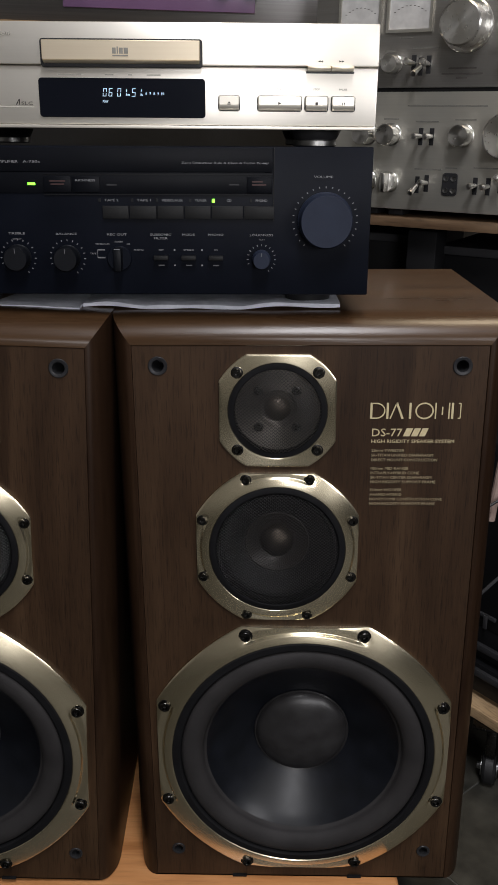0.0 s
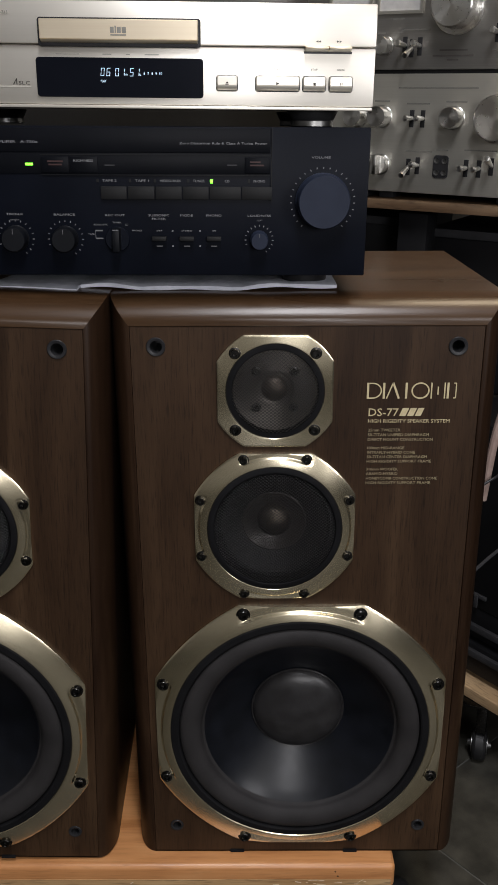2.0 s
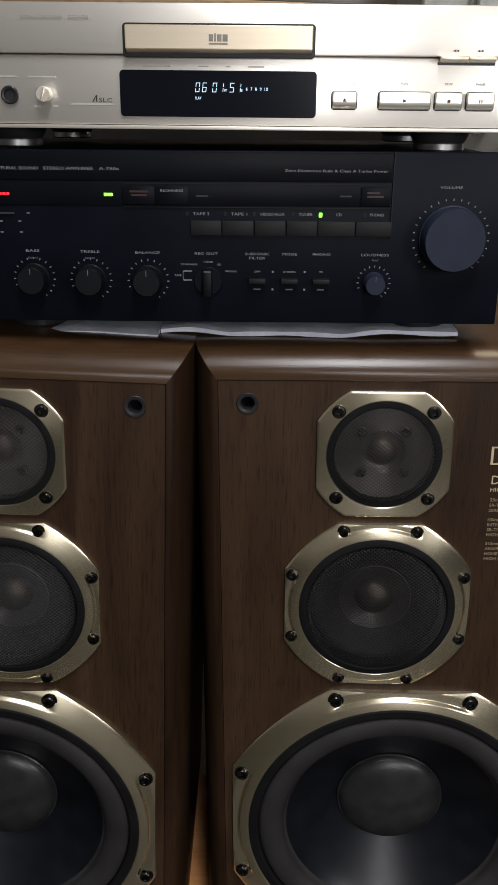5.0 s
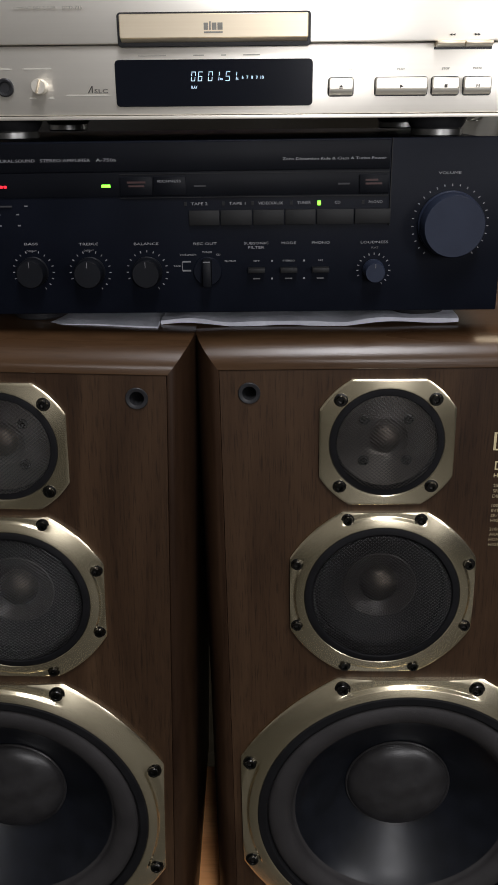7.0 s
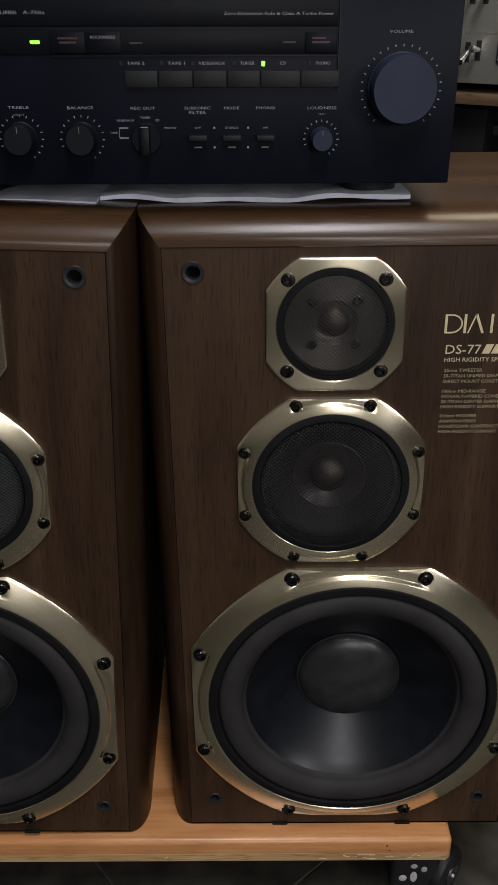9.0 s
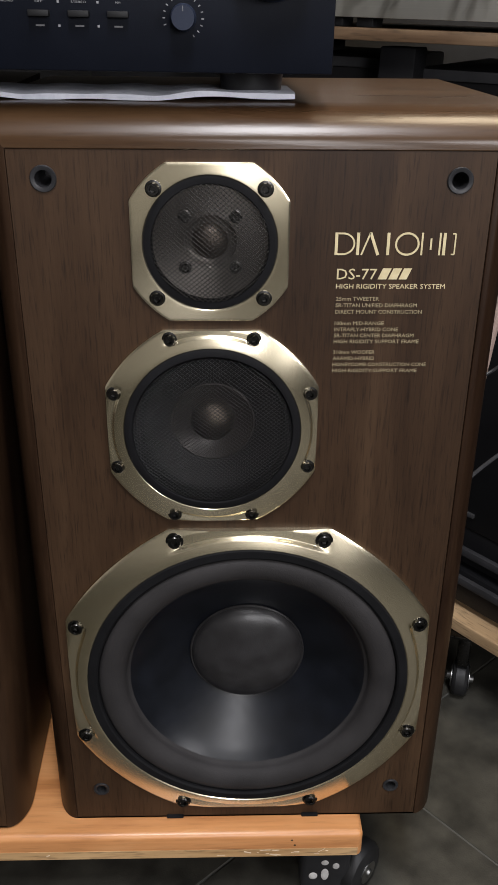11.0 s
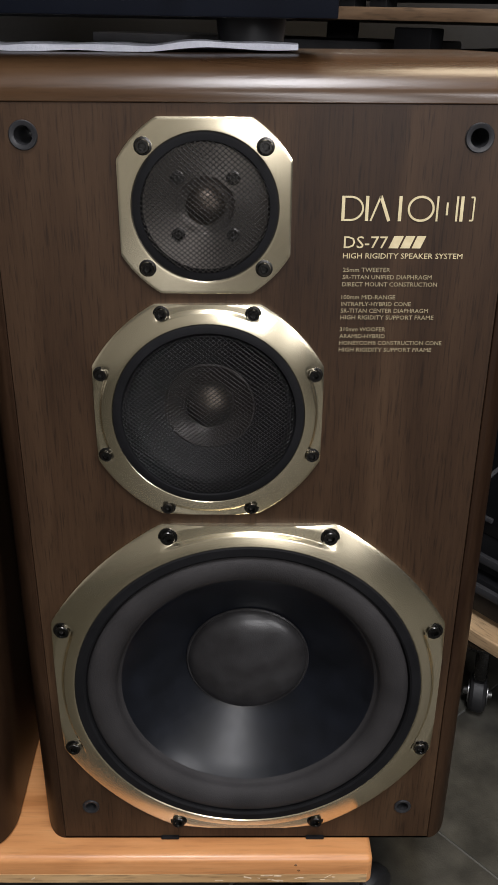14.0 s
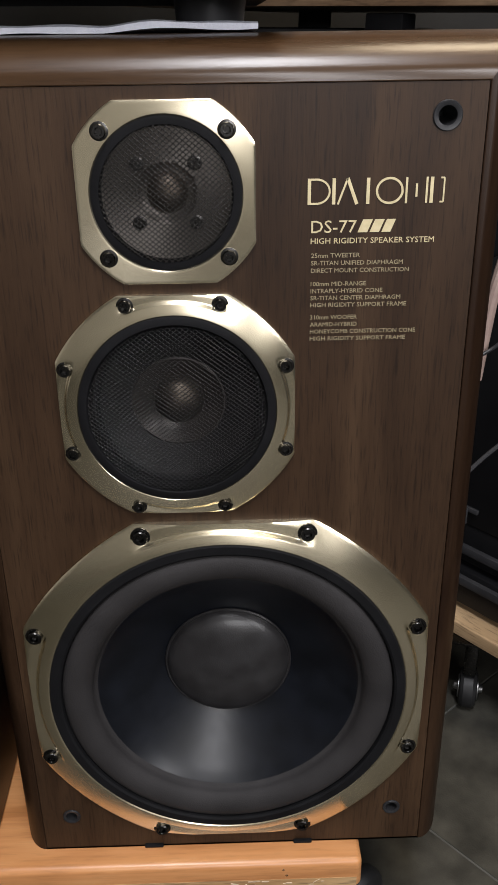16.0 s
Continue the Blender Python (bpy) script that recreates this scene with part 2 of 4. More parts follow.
STEEL = surface("zinc_steel", (0.2, 0.2, 0.2), (0.3, 0.3, 0.29), scale=(60, 60, 60), rough=(0.3, 0.45), metal=1.0, bump=0.05)
CASTER = surface("black_caster_rubber", (0.008, 0.008, 0.0085), (0.018, 0.018, 0.0185), scale=(60, 60, 60), rough=(0.4, 0.6), bump=0.1, gloss=0.3)
HUB = surface("pale_grey_plastic", (0.42, 0.41, 0.40), (0.55, 0.54, 0.52), scale=(80, 80, 80), rough=(0.35, 0.5), bump=0.05)
STRAP = surface("dusty_pink_strap", (0.26, 0.18, 0.155), (0.34, 0.25, 0.215), scale=(60, 60, 60), rough=(0.6, 0.8), bump=0.2)
TILE = surface("dark_floor_tile", (0.015, 0.0144, 0.0116), (0.058, 0.055, 0.045), scale=(20, 20, 20), rough=(0.45, 0.65), bump=0.3, fine=420.0, detail=10, gloss=0.3)
GROUT = surface("dull_grout", (0.045, 0.045, 0.040), (0.085, 0.085, 0.077), scale=(20, 20, 20), rough=(0.7, 0.9), bump=0.2)
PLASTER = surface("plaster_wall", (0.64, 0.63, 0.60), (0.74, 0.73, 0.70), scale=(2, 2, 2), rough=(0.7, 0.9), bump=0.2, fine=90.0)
# Dark tone stands in for gloom behind and cuts bounce from the right.
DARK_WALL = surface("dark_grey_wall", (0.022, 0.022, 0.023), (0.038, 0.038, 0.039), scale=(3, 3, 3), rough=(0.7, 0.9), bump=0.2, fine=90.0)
PAINT = surface("white_ceiling_paint", (0.62, 0.61, 0.59), (0.72, 0.71, 0.69), scale=(2, 2, 2), rough=(0.8, 0.9), bump=0.1, fine=90.0)
# Base colour that carries a violet reflection of light.
VIOLET_GLOW = surface("violet_glow_tint", (0.11, 0.06, 0.13), (0.20, 0.11, 0.22), scale=(5, 5, 5), rough=(0.3, 0.4), bump=0.0)

for m, level in ((AMP_BLACK, 0.09), (AMP_PANEL, 0.09), (AMP_KEY, 0.25), (WALNUT, 0.24), (DISPLAY, 0.1), (CONE, 0.34)):
    m.node_tree.nodes["Principled BSDF"].inputs["Specular IOR Level"].default_value = level


# ---- mesh helpers ----
def part(name, bm, material, parent=None, label="", smooth=35):
    """Links a bmesh as one mesh object under a thing or part."""
    me = bpy.data.meshes.new(name)
    bmesh.ops.recalc_face_normals(bm, faces=bm.faces)
    bm.to_mesh(me)
    bm.free()
    me.materials.append(material)
    if smooth:
        me.shade_smooth()
        me.set_sharp_from_angle(angle=radians(smooth))
    ob = new(name, me)
    ob.parent = parent
    if label:
        tagged(ob, label)
    return ob


def thing(name, m, label, category, group=""):
    ob = new(name)
    ob.empty_display_size = 0.05
    ob.matrix_basis = m
    return tagged(ob, label, category, group)


def box(bm, x0, x1, y0, y1, z0, z1, bevel=0.0, seg=2):
    made = bmesh.ops.create_cube(bm, size=1.0, matrix=Matrix.LocRotScale(((x0 + x1) / 2, (y0 + y1) / 2, (z0 + z1) / 2), None, (x1 - x0, y1 - y0, z1 - z0)))
    if bevel:
        edges = {e for v in made["verts"] for e in v.link_edges}
        bmesh.ops.bevel(bm, geom=list(edges), offset=bevel, segments=seg, profile=0.5, affect="EDGES")
    return bm


def a_box(*args, **kw):
    return box(bmesh.new(), *args, **kw)


def rounded(x0, x1, y0, y1, z0, z1, r, edge=0.0004):
    """A plate with round corners as seen from the front and a slightly broken front edge."""
    bm, n, loops = bmesh.new(), 6, []
    for y, d in ((y1, 0.0), (y0 + edge, 0.0), (y0, edge)):
        pts = []
        for cx, cz, a0 in ((x1 - r, z1 - r, 0), (x0 + r, z1 - r, 90), (x0 + r, z0 + r, 180), (x1 - r, z0 + r, 270)):
            pts += [(cx + (r - d) * math.cos(radians(a0 + 90 * k / n)), cz + (r - d) * math.sin(radians(a0 + 90 * k / n))) for k in range(n + 1)]
        loops.append([bm.verts.new((px, y, pz)) for px, pz in pts])
    for a, b in zip(loops, loops[1:]):
        for i in range(len(a)):
            bm.faces.new((a[i], a[(i + 1) % len(a)], b[(i + 1) % len(a)], b[i]))
    bm.faces.new(loops[-1])
    bm.faces.new(loops[0])
    return bm


def lathe(bm, prof, seg=48, cx=0.0, cz=0.0, phase=0.0):
    """Turns (radius, y) pairs about the y axis through (cx, cz)."""
    rings = []
    for r, y in prof:
        if r < 1e-6:
            rings.append([bm.verts.new((cx, y, cz))])
        else:
            rings.append([bm.verts.new((cx + r * math.cos(phase + 2 * math.pi * i / seg), y, cz + r * math.sin(phase + 2 * math.pi * i / seg))) for i in range(seg)])
    for a, b in zip(rings, rings[1:]):
        for i in range(seg):
            j = (i + 1) % seg
            if len(a) == 1 and len(b) == 1:
                continue
            if len(a) == 1:
                bm.faces.new((a[0], b[i], b[j]))
            elif len(b) == 1:
                bm.faces.new((a[i], a[j], b[0]))
            else:
                bm.faces.new((a[i], a[j], b[j], b[i]))
    return bm


def turned(prof, **kw):
    return lathe(bmesh.new(), prof, **kw)


def tube(points, radius, seg=8):
    """A round cable along a smooth line through the points."""
    bm, rings = bmesh.new(), []
    pts = [Vector(p) for p in points]
    fine = []
    for i in range(len(pts) - 1):
        p0, p1, p2, p3 = pts[max(i - 1, 0)], pts[i], pts[i + 1], pts[min(i + 2, len(pts) - 1)]
        for k in range(8):
            t = k / 8
            fine.append(0.5 * (2 * p1 + (p2 - p0) * t + (2 * p0 - 5 * p1 + 4 * p2 - p3) * t * t + (3 * p1 - p0 - 3 * p2 + p3) * t ** 3))
    fine.append(pts[-1])
    for i, p in enumerate(fine):
        d = (fine[min(i + 1, len(fine) - 1)] - fine[max(i - 1, 0)]).normalized()
        side = d.cross(Vector((0.13, 0.31, 0.94))).normalized()
        up = side.cross(d)
        rings.append([bm.verts.new(p + radius * (math.cos(a) * side + math.sin(a) * up)) for a in (2 * math.pi * k / seg for k in range(seg))])
    for a, b in zip(rings, rings[1:]):
        for i in range(seg):
            bm.faces.new((a[i], a[(i + 1) % seg], b[(i + 1) % seg], b[i]))
    bm.faces.new(rings[0]), bm.faces.new(rings[-1])
    return bm


def writing(body, x, z, y, width, cap, material, parent, align=0.0, name="lettering", slant=0.0):
    """Built-in font lettering on a face that looks along -y: left end x (align 0) or middle (align 0.5), baseline z, cap height."""
    cu = bpy.data.curves.new(name, "FONT")
    cu.body, cu.resolution_u, cu.extrude = body, 2, 0.02
    tmp = new("tmp_text", cu)
    me = bpy.data.meshes.new_from_object(tmp.evaluated_get(bpy.context.evaluated_depsgraph_get()))
    bpy.data.objects.remove(tmp)
    bpy.data.curves.remove(cu)
    xs = [v.co.x for v in me.vertices]
    lo, hi = min(xs), max(xs)
    k, kz = width / (hi - lo), cap / 0.7
    for v in me.vertices:
        px, py, pz = v.co
        v.co = (x - align * width + (px - lo) * k + slant * py * kz, y - (0.00025 if pz > 0 else 0.0), z + py * kz)
    me.name = name
    me.materials.append(material)
    ob = new(name, me)
    ob.parent = parent
    return ob


def outline(half, corner, diagonal):
    """Radius at an angle of a plate with four flat sides at half and bowed corners: corner where they meet a side, diagonal midway."""
    q_corner = math.pi / 4 - math.acos(half / corner)

    def r_at(a):
        q = abs(a % (math.pi / 2) - math.pi / 4)
        return min(diagonal + (corner - diagonal) * min(1.0, q / q_corner) ** 2, half / max(abs(math.cos(a)), abs(math.sin(a))))
    return r_at


# ---- room ----
def floor_and_walls():
    base = part("floor", a_box(-3.2, 1.7, -3.2, 1.45, -0.06, -0.0012), GROUT, smooth=0)
    tagged(base, "dark grey floor of square tiles with pale joints", "floor", kind="structure")
    # Assumed walls: north and east dark to cut light, others pale to bounce it.
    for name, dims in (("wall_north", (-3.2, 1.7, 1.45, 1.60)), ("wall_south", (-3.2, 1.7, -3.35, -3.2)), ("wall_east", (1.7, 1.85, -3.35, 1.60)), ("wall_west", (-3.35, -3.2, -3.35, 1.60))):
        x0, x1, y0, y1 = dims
        tagged(part(name, a_box(x0, x1, y0, y1, -0.06, 2.6), DARK_WALL if name in ("wall_north", "wall_east") else PLASTER, smooth=0), "plain room wall, toned to set the bounce light", "wall", kind="structure")
    tagged(part("ceiling", a_box(-3.35, 1.85, -3.35, 1.60, 2.6, 2.7), PAINT, smooth=0), "plain white painted ceiling", "ceiling", kind="structure")
    return base


FLOOR = floor_and_walls()


# ---- loudspeakers ----
W2, TALL, DEEP = 0.1915, 0.674, 0.305
PX, PT = 0.1700, 0.6455          # half-width and top of the front panel


def cabinet_shell():
    """Carcass: rounded front edges at the top and both sides, mitred in the corners, open at the front."""
    bm, rings = bmesh.new(), []
    steps = [(PX + 0.0004, PT + 0.0004, 0.004), (PX + 0.0004, PT + 0.0004, -0.0006)]
    for k in range(11):
        a = k / 10 * math.pi / 2
        s = math.sin(a)
        steps.append((PX + 0.0010 + (W2 - PX - 0.0010) * s, PT + 0.0010 + (TALL - PT - 0.0010) * s, -0.0010 + 0.036 * (1 - math.cos(a))))
    steps.append((W2, TALL, DEEP))
    for x, top, y in steps:
        c = 0.0035 * max(0.0, (x - PX) / (W2 - PX))
        pts = [(-x, top)] + [(-x + c * (1 - math.cos(a)), c - c * math.sin(a)) for a in (math.pi / 2 * k / 4 for k in range(5))]
        pts += [(x - c * (1 - math.cos(a)), c - c * math.sin(a)) for a in (math.pi / 2 * (4 - k) / 4 for k in range(5))] + [(x, top)]
        rings.append([bm.verts.new((px, y, pz)) for px, pz in pts])
    n = len(rings[0])
    for a, b in zip(rings, rings[1:]):
        for i in range(n):
            try:
                bm.faces.new((a[i], a[(i + 1) % n], b[(i + 1) % n], b[i]))
            except ValueError:
                pass
    bm.faces.new(rings[-1])
    bmesh.ops.remove_doubles(bm, verts=bm.verts, dist=1e-6)
    return bm


def front_panel(holes):
    bm, edges = bmesh.new(), []

    def loop(pts):
        vs = [bm.verts.new((x, 0.0, z)) for x, z in pts]
        edges.extend(bm.edges.new((vs[i], vs[(i + 1) % len(vs)])) for i in range(len(vs)))

    loop([(-PX, 0.0006), (PX, 0.0006), (PX, PT), (-PX, PT)])
    for cx, cz, r in holes:
        k = 64 if r > 0.02 else 24
        loop([(cx + r * math.cos(2 * math.pi * i / k), cz + r * math.sin(2 * math.pi * i / k)) for i in range(k)])
    bmesh.ops.triangle_fill(bm, use_beauty=True, edges=edges)
    ext = bmesh.ops.extrude_face_region(bm, geom=bm.faces[:])
    for v in (g for g in ext["geom"] if isinstance(g, bmesh.types.BMVert)):
        v.co.y += 0.008
    return bm


def driver_frame(r_in, half, corner, diagonal, y_in, y_out, pad=None, seg=288):
    """Cast frame as a polar sheet: a lip at the opening, a face that falls away outwards, flat sides and, for the larger drivers, sunken screw pads."""
    bm, rings, r_at = bmesh.new(), [], outline(half, corner, diagonal)
    radii = [r_in + (corner - r_in) * k / 22 for k in range(23)]
    if pad:
        radii = sorted(radii + [pad[0] + d for d in (-0.0006, 0.0, 0.0008, 0.0016, 0.0024, 0.0030)])
    for rad in radii:
        ring = []
        for i in range(seg):
            a = 2 * math.pi * i / seg
            r = min(rad, r_at(a))
            u = (r - r_in) / (corner - r_in)
            y = y_in + (y_out - y_in) * u ** 1.35 + 0.0010 * max(0.0, 1 - u / 0.06) ** 2
            edge = (r_at(a) - r) / 0.0016
            if edge < 1:
                y += 0.0004 * (1 - edge) ** 2
            if pad:
                q = abs((a + math.pi / 4) % (math.pi / 2) - math.pi / 4)
                inside = max(0.0, min(1.0, (pad[1] - q) / 0.10))
                w = max(0.0, min(1.0, (r - pad[0]) / 0.0030)) * inside
                w = w * w * (3 - 2 * w)
                y = y * (1 - w) + max(y, pad[2]) * w
            ring.append(bm.verts.new((r * math.cos(a), y, r * math.sin(a))))
        rings.append(ring)
    rings.append([bm.verts.new((v.co.x, 0.0002, v.co.z)) for v in rings[-1]])
    rings.insert(0, [bm.verts.new((v.co.x, 0.001, v.co.z)) for v in rings[0]])
    for a, b in zip(rings, rings[1:]):
        for i in range(seg):
            bm.faces.new((a[i], a[(i + 1) % seg], b[(i + 1) % seg], b[i]))
    bmesh.ops.remove_doubles(bm, verts=bm.verts, dist=2e-6)
    return bm


def bolt_bm(cx, cz, y, r=0.0056, phase=0.0):
    """Socket-head bolt with a hexagonal recess and a thin seat ring."""
    bm = turned([(r * 1.3, y + 0.0016), (r * 1.3, y + 0.0003), (r, y + 0.0001), (r, y - 0.0024), (r * 0.88, y - 0.0032), (r * 0.56, y - 0.0032), (r * 0.52, y - 0.0028)], seg=24, cx=cx, cz=cz)
    lathe(bm, [(r * 0.56, y - 0.0030), (r * 0.50, y - 0.0004), (0, y - 0.0004)], seg=6, cx=cx, cz=cz, phase=phase)
    return bm


def wire_grille(cx, cz, r, y0, dome, pitch, wire, angle, bulge=0.75):
    """Woven wire: two families of bent wires, over and under in turn."""
    verts, faces = [], []
    dirs = [(math.cos(angle), math.sin(angle)), (math.cos(angle), -math.sin(angle))]
    n = int(r / pitch)
    cell = pitch / math.sin(2 * angle)
    for fam, (dx, dz) in enumerate(dirs):
        for i in range(-n, n + 1):
            o = i * pitch
            half = math.sqrt(max(r * r - o * o, 0))
            m = max(2, int(2 * half / (cell / 2)))
            start = len(verts)
            for k in range(m + 1):
                s = -half + 2 * half * k / m
                x, z = o * -dz + s * dx, o * dx + s * dz
                rho = min(1.0, (x * x + z * z) / (r * r))
                y = y0 - dome * (1 - rho) ** bulge + wire * 0.45 * (1 if (k + i + fam) % 2 else -1)
                for px, py in ((-wire, 0), (0, -wire), (wire, 0), (0, wire)):
                    verts.append((cx + x - dz * px / 2, y + py / 2, cz + z + dx * px / 2))
            for k in range(m):
                for q in range(4):
                    a = start + 4 * k
                    faces.append((a + q, a + (q + 1) % 4, a + 4 + (q + 1) % 4, a + 4 + q))
    bm = bmesh.new()
    vs = [bm.verts.new(v) for v in verts]
    for f in faces:
        bm.faces.new([vs[i] for i in f])
    return bm


TWEETER, MIDRANGE, WOOFER = (-0.0304, 0.5809), (-0.030, 0.4341), (0.0, 0.1798)


SOCKETS = ((-0.1456, 0.6259), (0.1456, 0.6259), (-0.1438, 0.0395), (0.1438, 0.0395))


def hex_phase(i):
    return 0.4 + 1.7 * i


def build_speaker(m, side, label):
    """side 1: drivers set off to the left of the axis; -1: the mirrored cabinet of the pair."""
    spk = thing("loudspeaker", m, label, "loudspeaker", "pair of loudspeakers")
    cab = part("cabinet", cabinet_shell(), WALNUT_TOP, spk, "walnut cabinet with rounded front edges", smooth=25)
    cab.data.materials.append(WALNUT_SHADED)
    # Side faces get the shade-darkened walnut, the top keeps the lighter one.
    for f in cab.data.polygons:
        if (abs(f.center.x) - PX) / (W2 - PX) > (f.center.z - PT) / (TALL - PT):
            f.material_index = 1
    tx, mx, wx = TWEETER[0] * side, MIDRANGE[0] * side, WOOFER[0] * side
    tz, mz, wz = TWEETER[1], MIDRANGE[1], WOOFER[1]
    part("front_panel", front_panel([(tx, tz, 0.052), (mx, mz, 0.074), (wx, wz, 0.152)] + [(x, z, 0.0062) for x, z in SOCKETS]), WALNUT, spk, "dark walnut grained front panel", smooth=0)

    # tweeter
    tw = part("tweeter", turned([(0.0500, -0.0010), (0.0480, -0.0026), (0.0465, -0.0030), (0.0428, -0.0030), (0.0418, -0.0015), (0.0418, 0.011), (0.0410, 0.013)], seg=64, cx=tx, cz=tz), RUBBER, spk, "small dome tweeter behind wire mesh")
    part("tweeter_frame", driver_frame(0.0482, 0.0568, 0.0645, 0.0641, -0.0034, -0.0029), GOLD, tw, "cut-cornered champagne gold frame").location = (tx, 0, tz)
    part("tweeter_plate", turned([(0.0430, 0.0050), (0.0260, 0.0062), (0.0195, 0.0064), (0.0180, 0.0085), (0.0155, 0.0098), (0.0128, 0.0105), (0.0, 0.0105)], seg=64), TW_PLATE, tw, "brown-grey brushed metal plate").location = (tx, 0, tz)
    part("tweeter_dome", turned([(0.0134, 0.0100), (0.0126, 0.0070), (0.0100, 0.0036), (0.0058, 0.0012), (0.0, 0.0004)], seg=32, cx=tx, cz=tz), DOME, tw, "bronze-grey metal dome")
    part("wire_mesh", wire_grille(tx, tz, 0.0425, -0.0030, 0.0050, 0.00255, 0.00070, radians(40)), MESH, tw, "woven grey wire mesh", smooth=0)
    for i, (sx, sz) in enumerate(((-1, -1), (1, -1), (-1, 1), (1, 1))):
        part("bolt", bolt_bm(tx + 0.0392 * sx, tz + 0.0392 * sz, -0.0040, 0.0045, hex_phase(i)), BOLT, tw)
        part("inner_screw", bolt_bm(tx + 0.0185 * sx, tz + 0.0185 * sz, 0.0048, 0.0036, hex_phase(i)), BOLT, tw)

    # midrange
    md = part("midrange", turned([(0.0705, -0.0010), (0.0692, -0.0078), (0.0680, -0.0086), (0.0635, -0.0086), (0.0622, -0.0070), (0.0612, 0.000), (0.0605, 0.004), (0.0580, 0.0015), (0.0550, 0.003)], seg=72, cx=mx, cz=mz), RUBBER, spk, "midrange driver behind wire mesh")
    part("midrange_frame", driver_frame(0.0690, 0.0825, 0.0904, 0.0888, -0.0080, -0.0030, (0.0768, 0.485, -0.0046)), GOLD, md, "champagne gold frame with cut sides").location = (mx, 0, mz)
    part("midrange_cone", turned([(0.0555, 0.003), (0.050, 0.0056), (0.040, 0.0102), (0.0330, 0.0130), (0.0315, 0.0136)], seg=72, cx=mx, cz=mz), MID_CONE, md, "brown woven cone")
    part("cone_neck", turned([(0.0338, 0.0126), (0.0326, 0.0118), (0.0250, 0.0160), (0.0190, 0.0190), (0.0160, 0.0192)], seg=48, cx=mx, cz=mz), NECK, md, "brown inner cone")
    part("center_dome", turned([(0.0180, 0.0190), (0.0174, 0.0140), (0.0134, 0.0080), (0.0070, 0.0048), (0.0, 0.0038)], seg=48, cx=mx, cz=mz), MID_DOME, md, "bronze-grey metal center dome")
    part("wire_mesh", wire_grille(mx, mz, 0.0624, -0.0066, 0.0034, 0.00255, 0.00068, radians(38), 0.28), MESH_DARK, md, "woven dark wire mesh", smooth=0)
    for i in range(8):
        a, b = ((0.0318, 0.0760) if i % 2 else (0.0760, 0.0318))
        sx, sz = ((1, 1), (-1, 1), (-1, -1), (1, -1))[i // 2]
        part("bolt", bolt_bm(mx + a * sx, mz + b * sz, -0.0050, 0.0044, hex_phase(i)), BOLT, md)

    # woofer
    wf = part("woofer", turned([(0.1475, -0.0024), (0.1462, -0.0098), (0.1448, -0.0110), (0.1385, -0.0112), (0.1368, -0.0100), (0.1358, -0.0060), (0.1350, 0.0010)], seg=96, cx=wx, cz=wz), RUBBER, spk, "large black woofer in a gold frame")
    part("woofer_frame", driver_frame(0.1455, 0.1618, 0.1756, 0.1716, -0.0108, -0.0022, (0.1545, 0.455, -0.0056), seg=384), GOLD, wf, "broad champagne gold frame with cut sides").location = (wx, 0, wz)
    roll = [(0.1366, -0.0072)] + [(0.1235 + 0.0122 * math.cos(math.pi * k / 14), -0.0012 - 0.0048 * math.cos(math.pi * k / 28) - 0.0068 * math.sin(math.pi * k / 14)) for k in range(15)] + [(0.1100, 0.0004), (0.1082, 0.0020)]
    part("surround", turned(roll, seg=96, cx=wx, cz=wz), SURROUND, wf, "grey foam half-roll surround")
    cone = [(0.1090 - 0.0580 * k / 10, 0.0016 + 0.038 * (k / 10) ** 0.86) for k in range(11)]
    part("cone", turned(cone, seg=128, cx=wx, cz=wz), CONE, wf, "satin black cone")
    cap = [(0.0548, 0.0384), (0.0548, 0.0364), (0.0538, 0.0354), (0.0529, 0.0358)] + [(0.0524 * math.cos(math.pi / 2 * k / 10), 0.0360 - 0.0145 * math.sin(math.pi / 2 * k / 10)) for k in range(1, 11)]
    cap[-1] = (0.0, cap[-1][1])
    part("dust_cap", turned(cap, seg=72, cx=wx, cz=wz), CAP, wf, "dark grey domed dust cap")
    for i in range(8):
        a, b = ((0.0630, 0.1522) if i % 2 else (0.1522, 0.0630))
        sx, sz = ((1, 1), (-1, 1), (-1, -1), (1, -1))[i // 2]
        part("bolt", bolt_bm(wx + a * sx, wz + b * sz, -0.0060, 0.0058, hex_phase(i)), BOLT, wf)

    # feet that peep out below the front
    for x in (-0.072, 0.064):
        part("foot", a_box(x - 0.0085, x + 0.0085, -0.0035, 0.010, -0.0002, 0.0024, bevel=0.0010), RUBBER, spk, "flat black rubber foot")

    # grille sockets
    for x, z in SOCKETS:
        r = 0.0093 if z > 0.3 else 0.0078
        part("grille_socket", turned([(r, 0.0), (r, -0.0008), (r * 0.94, -0.0014), (r * 0.76, -0.0012), (r * 0.64, -0.0008), (r * 0.58, 0.006), (r * 0.56, 0.034), (0, 0.034)], seg=36, cx=x, cz=z), SOCKET, spk, "black plastic grille socket")
    return spk


RIGHT = build_speaker(pose(0, 0, 0.14), 1, "dark walnut three-way loudspeaker with gold-framed drivers and gold lettering")
build_speaker(pose(-0.4085, -0.0166, 0.1491, 0.6, 2.39, 1.6), -1, "dark walnut three-way loudspeaker leaning against its neighbour")


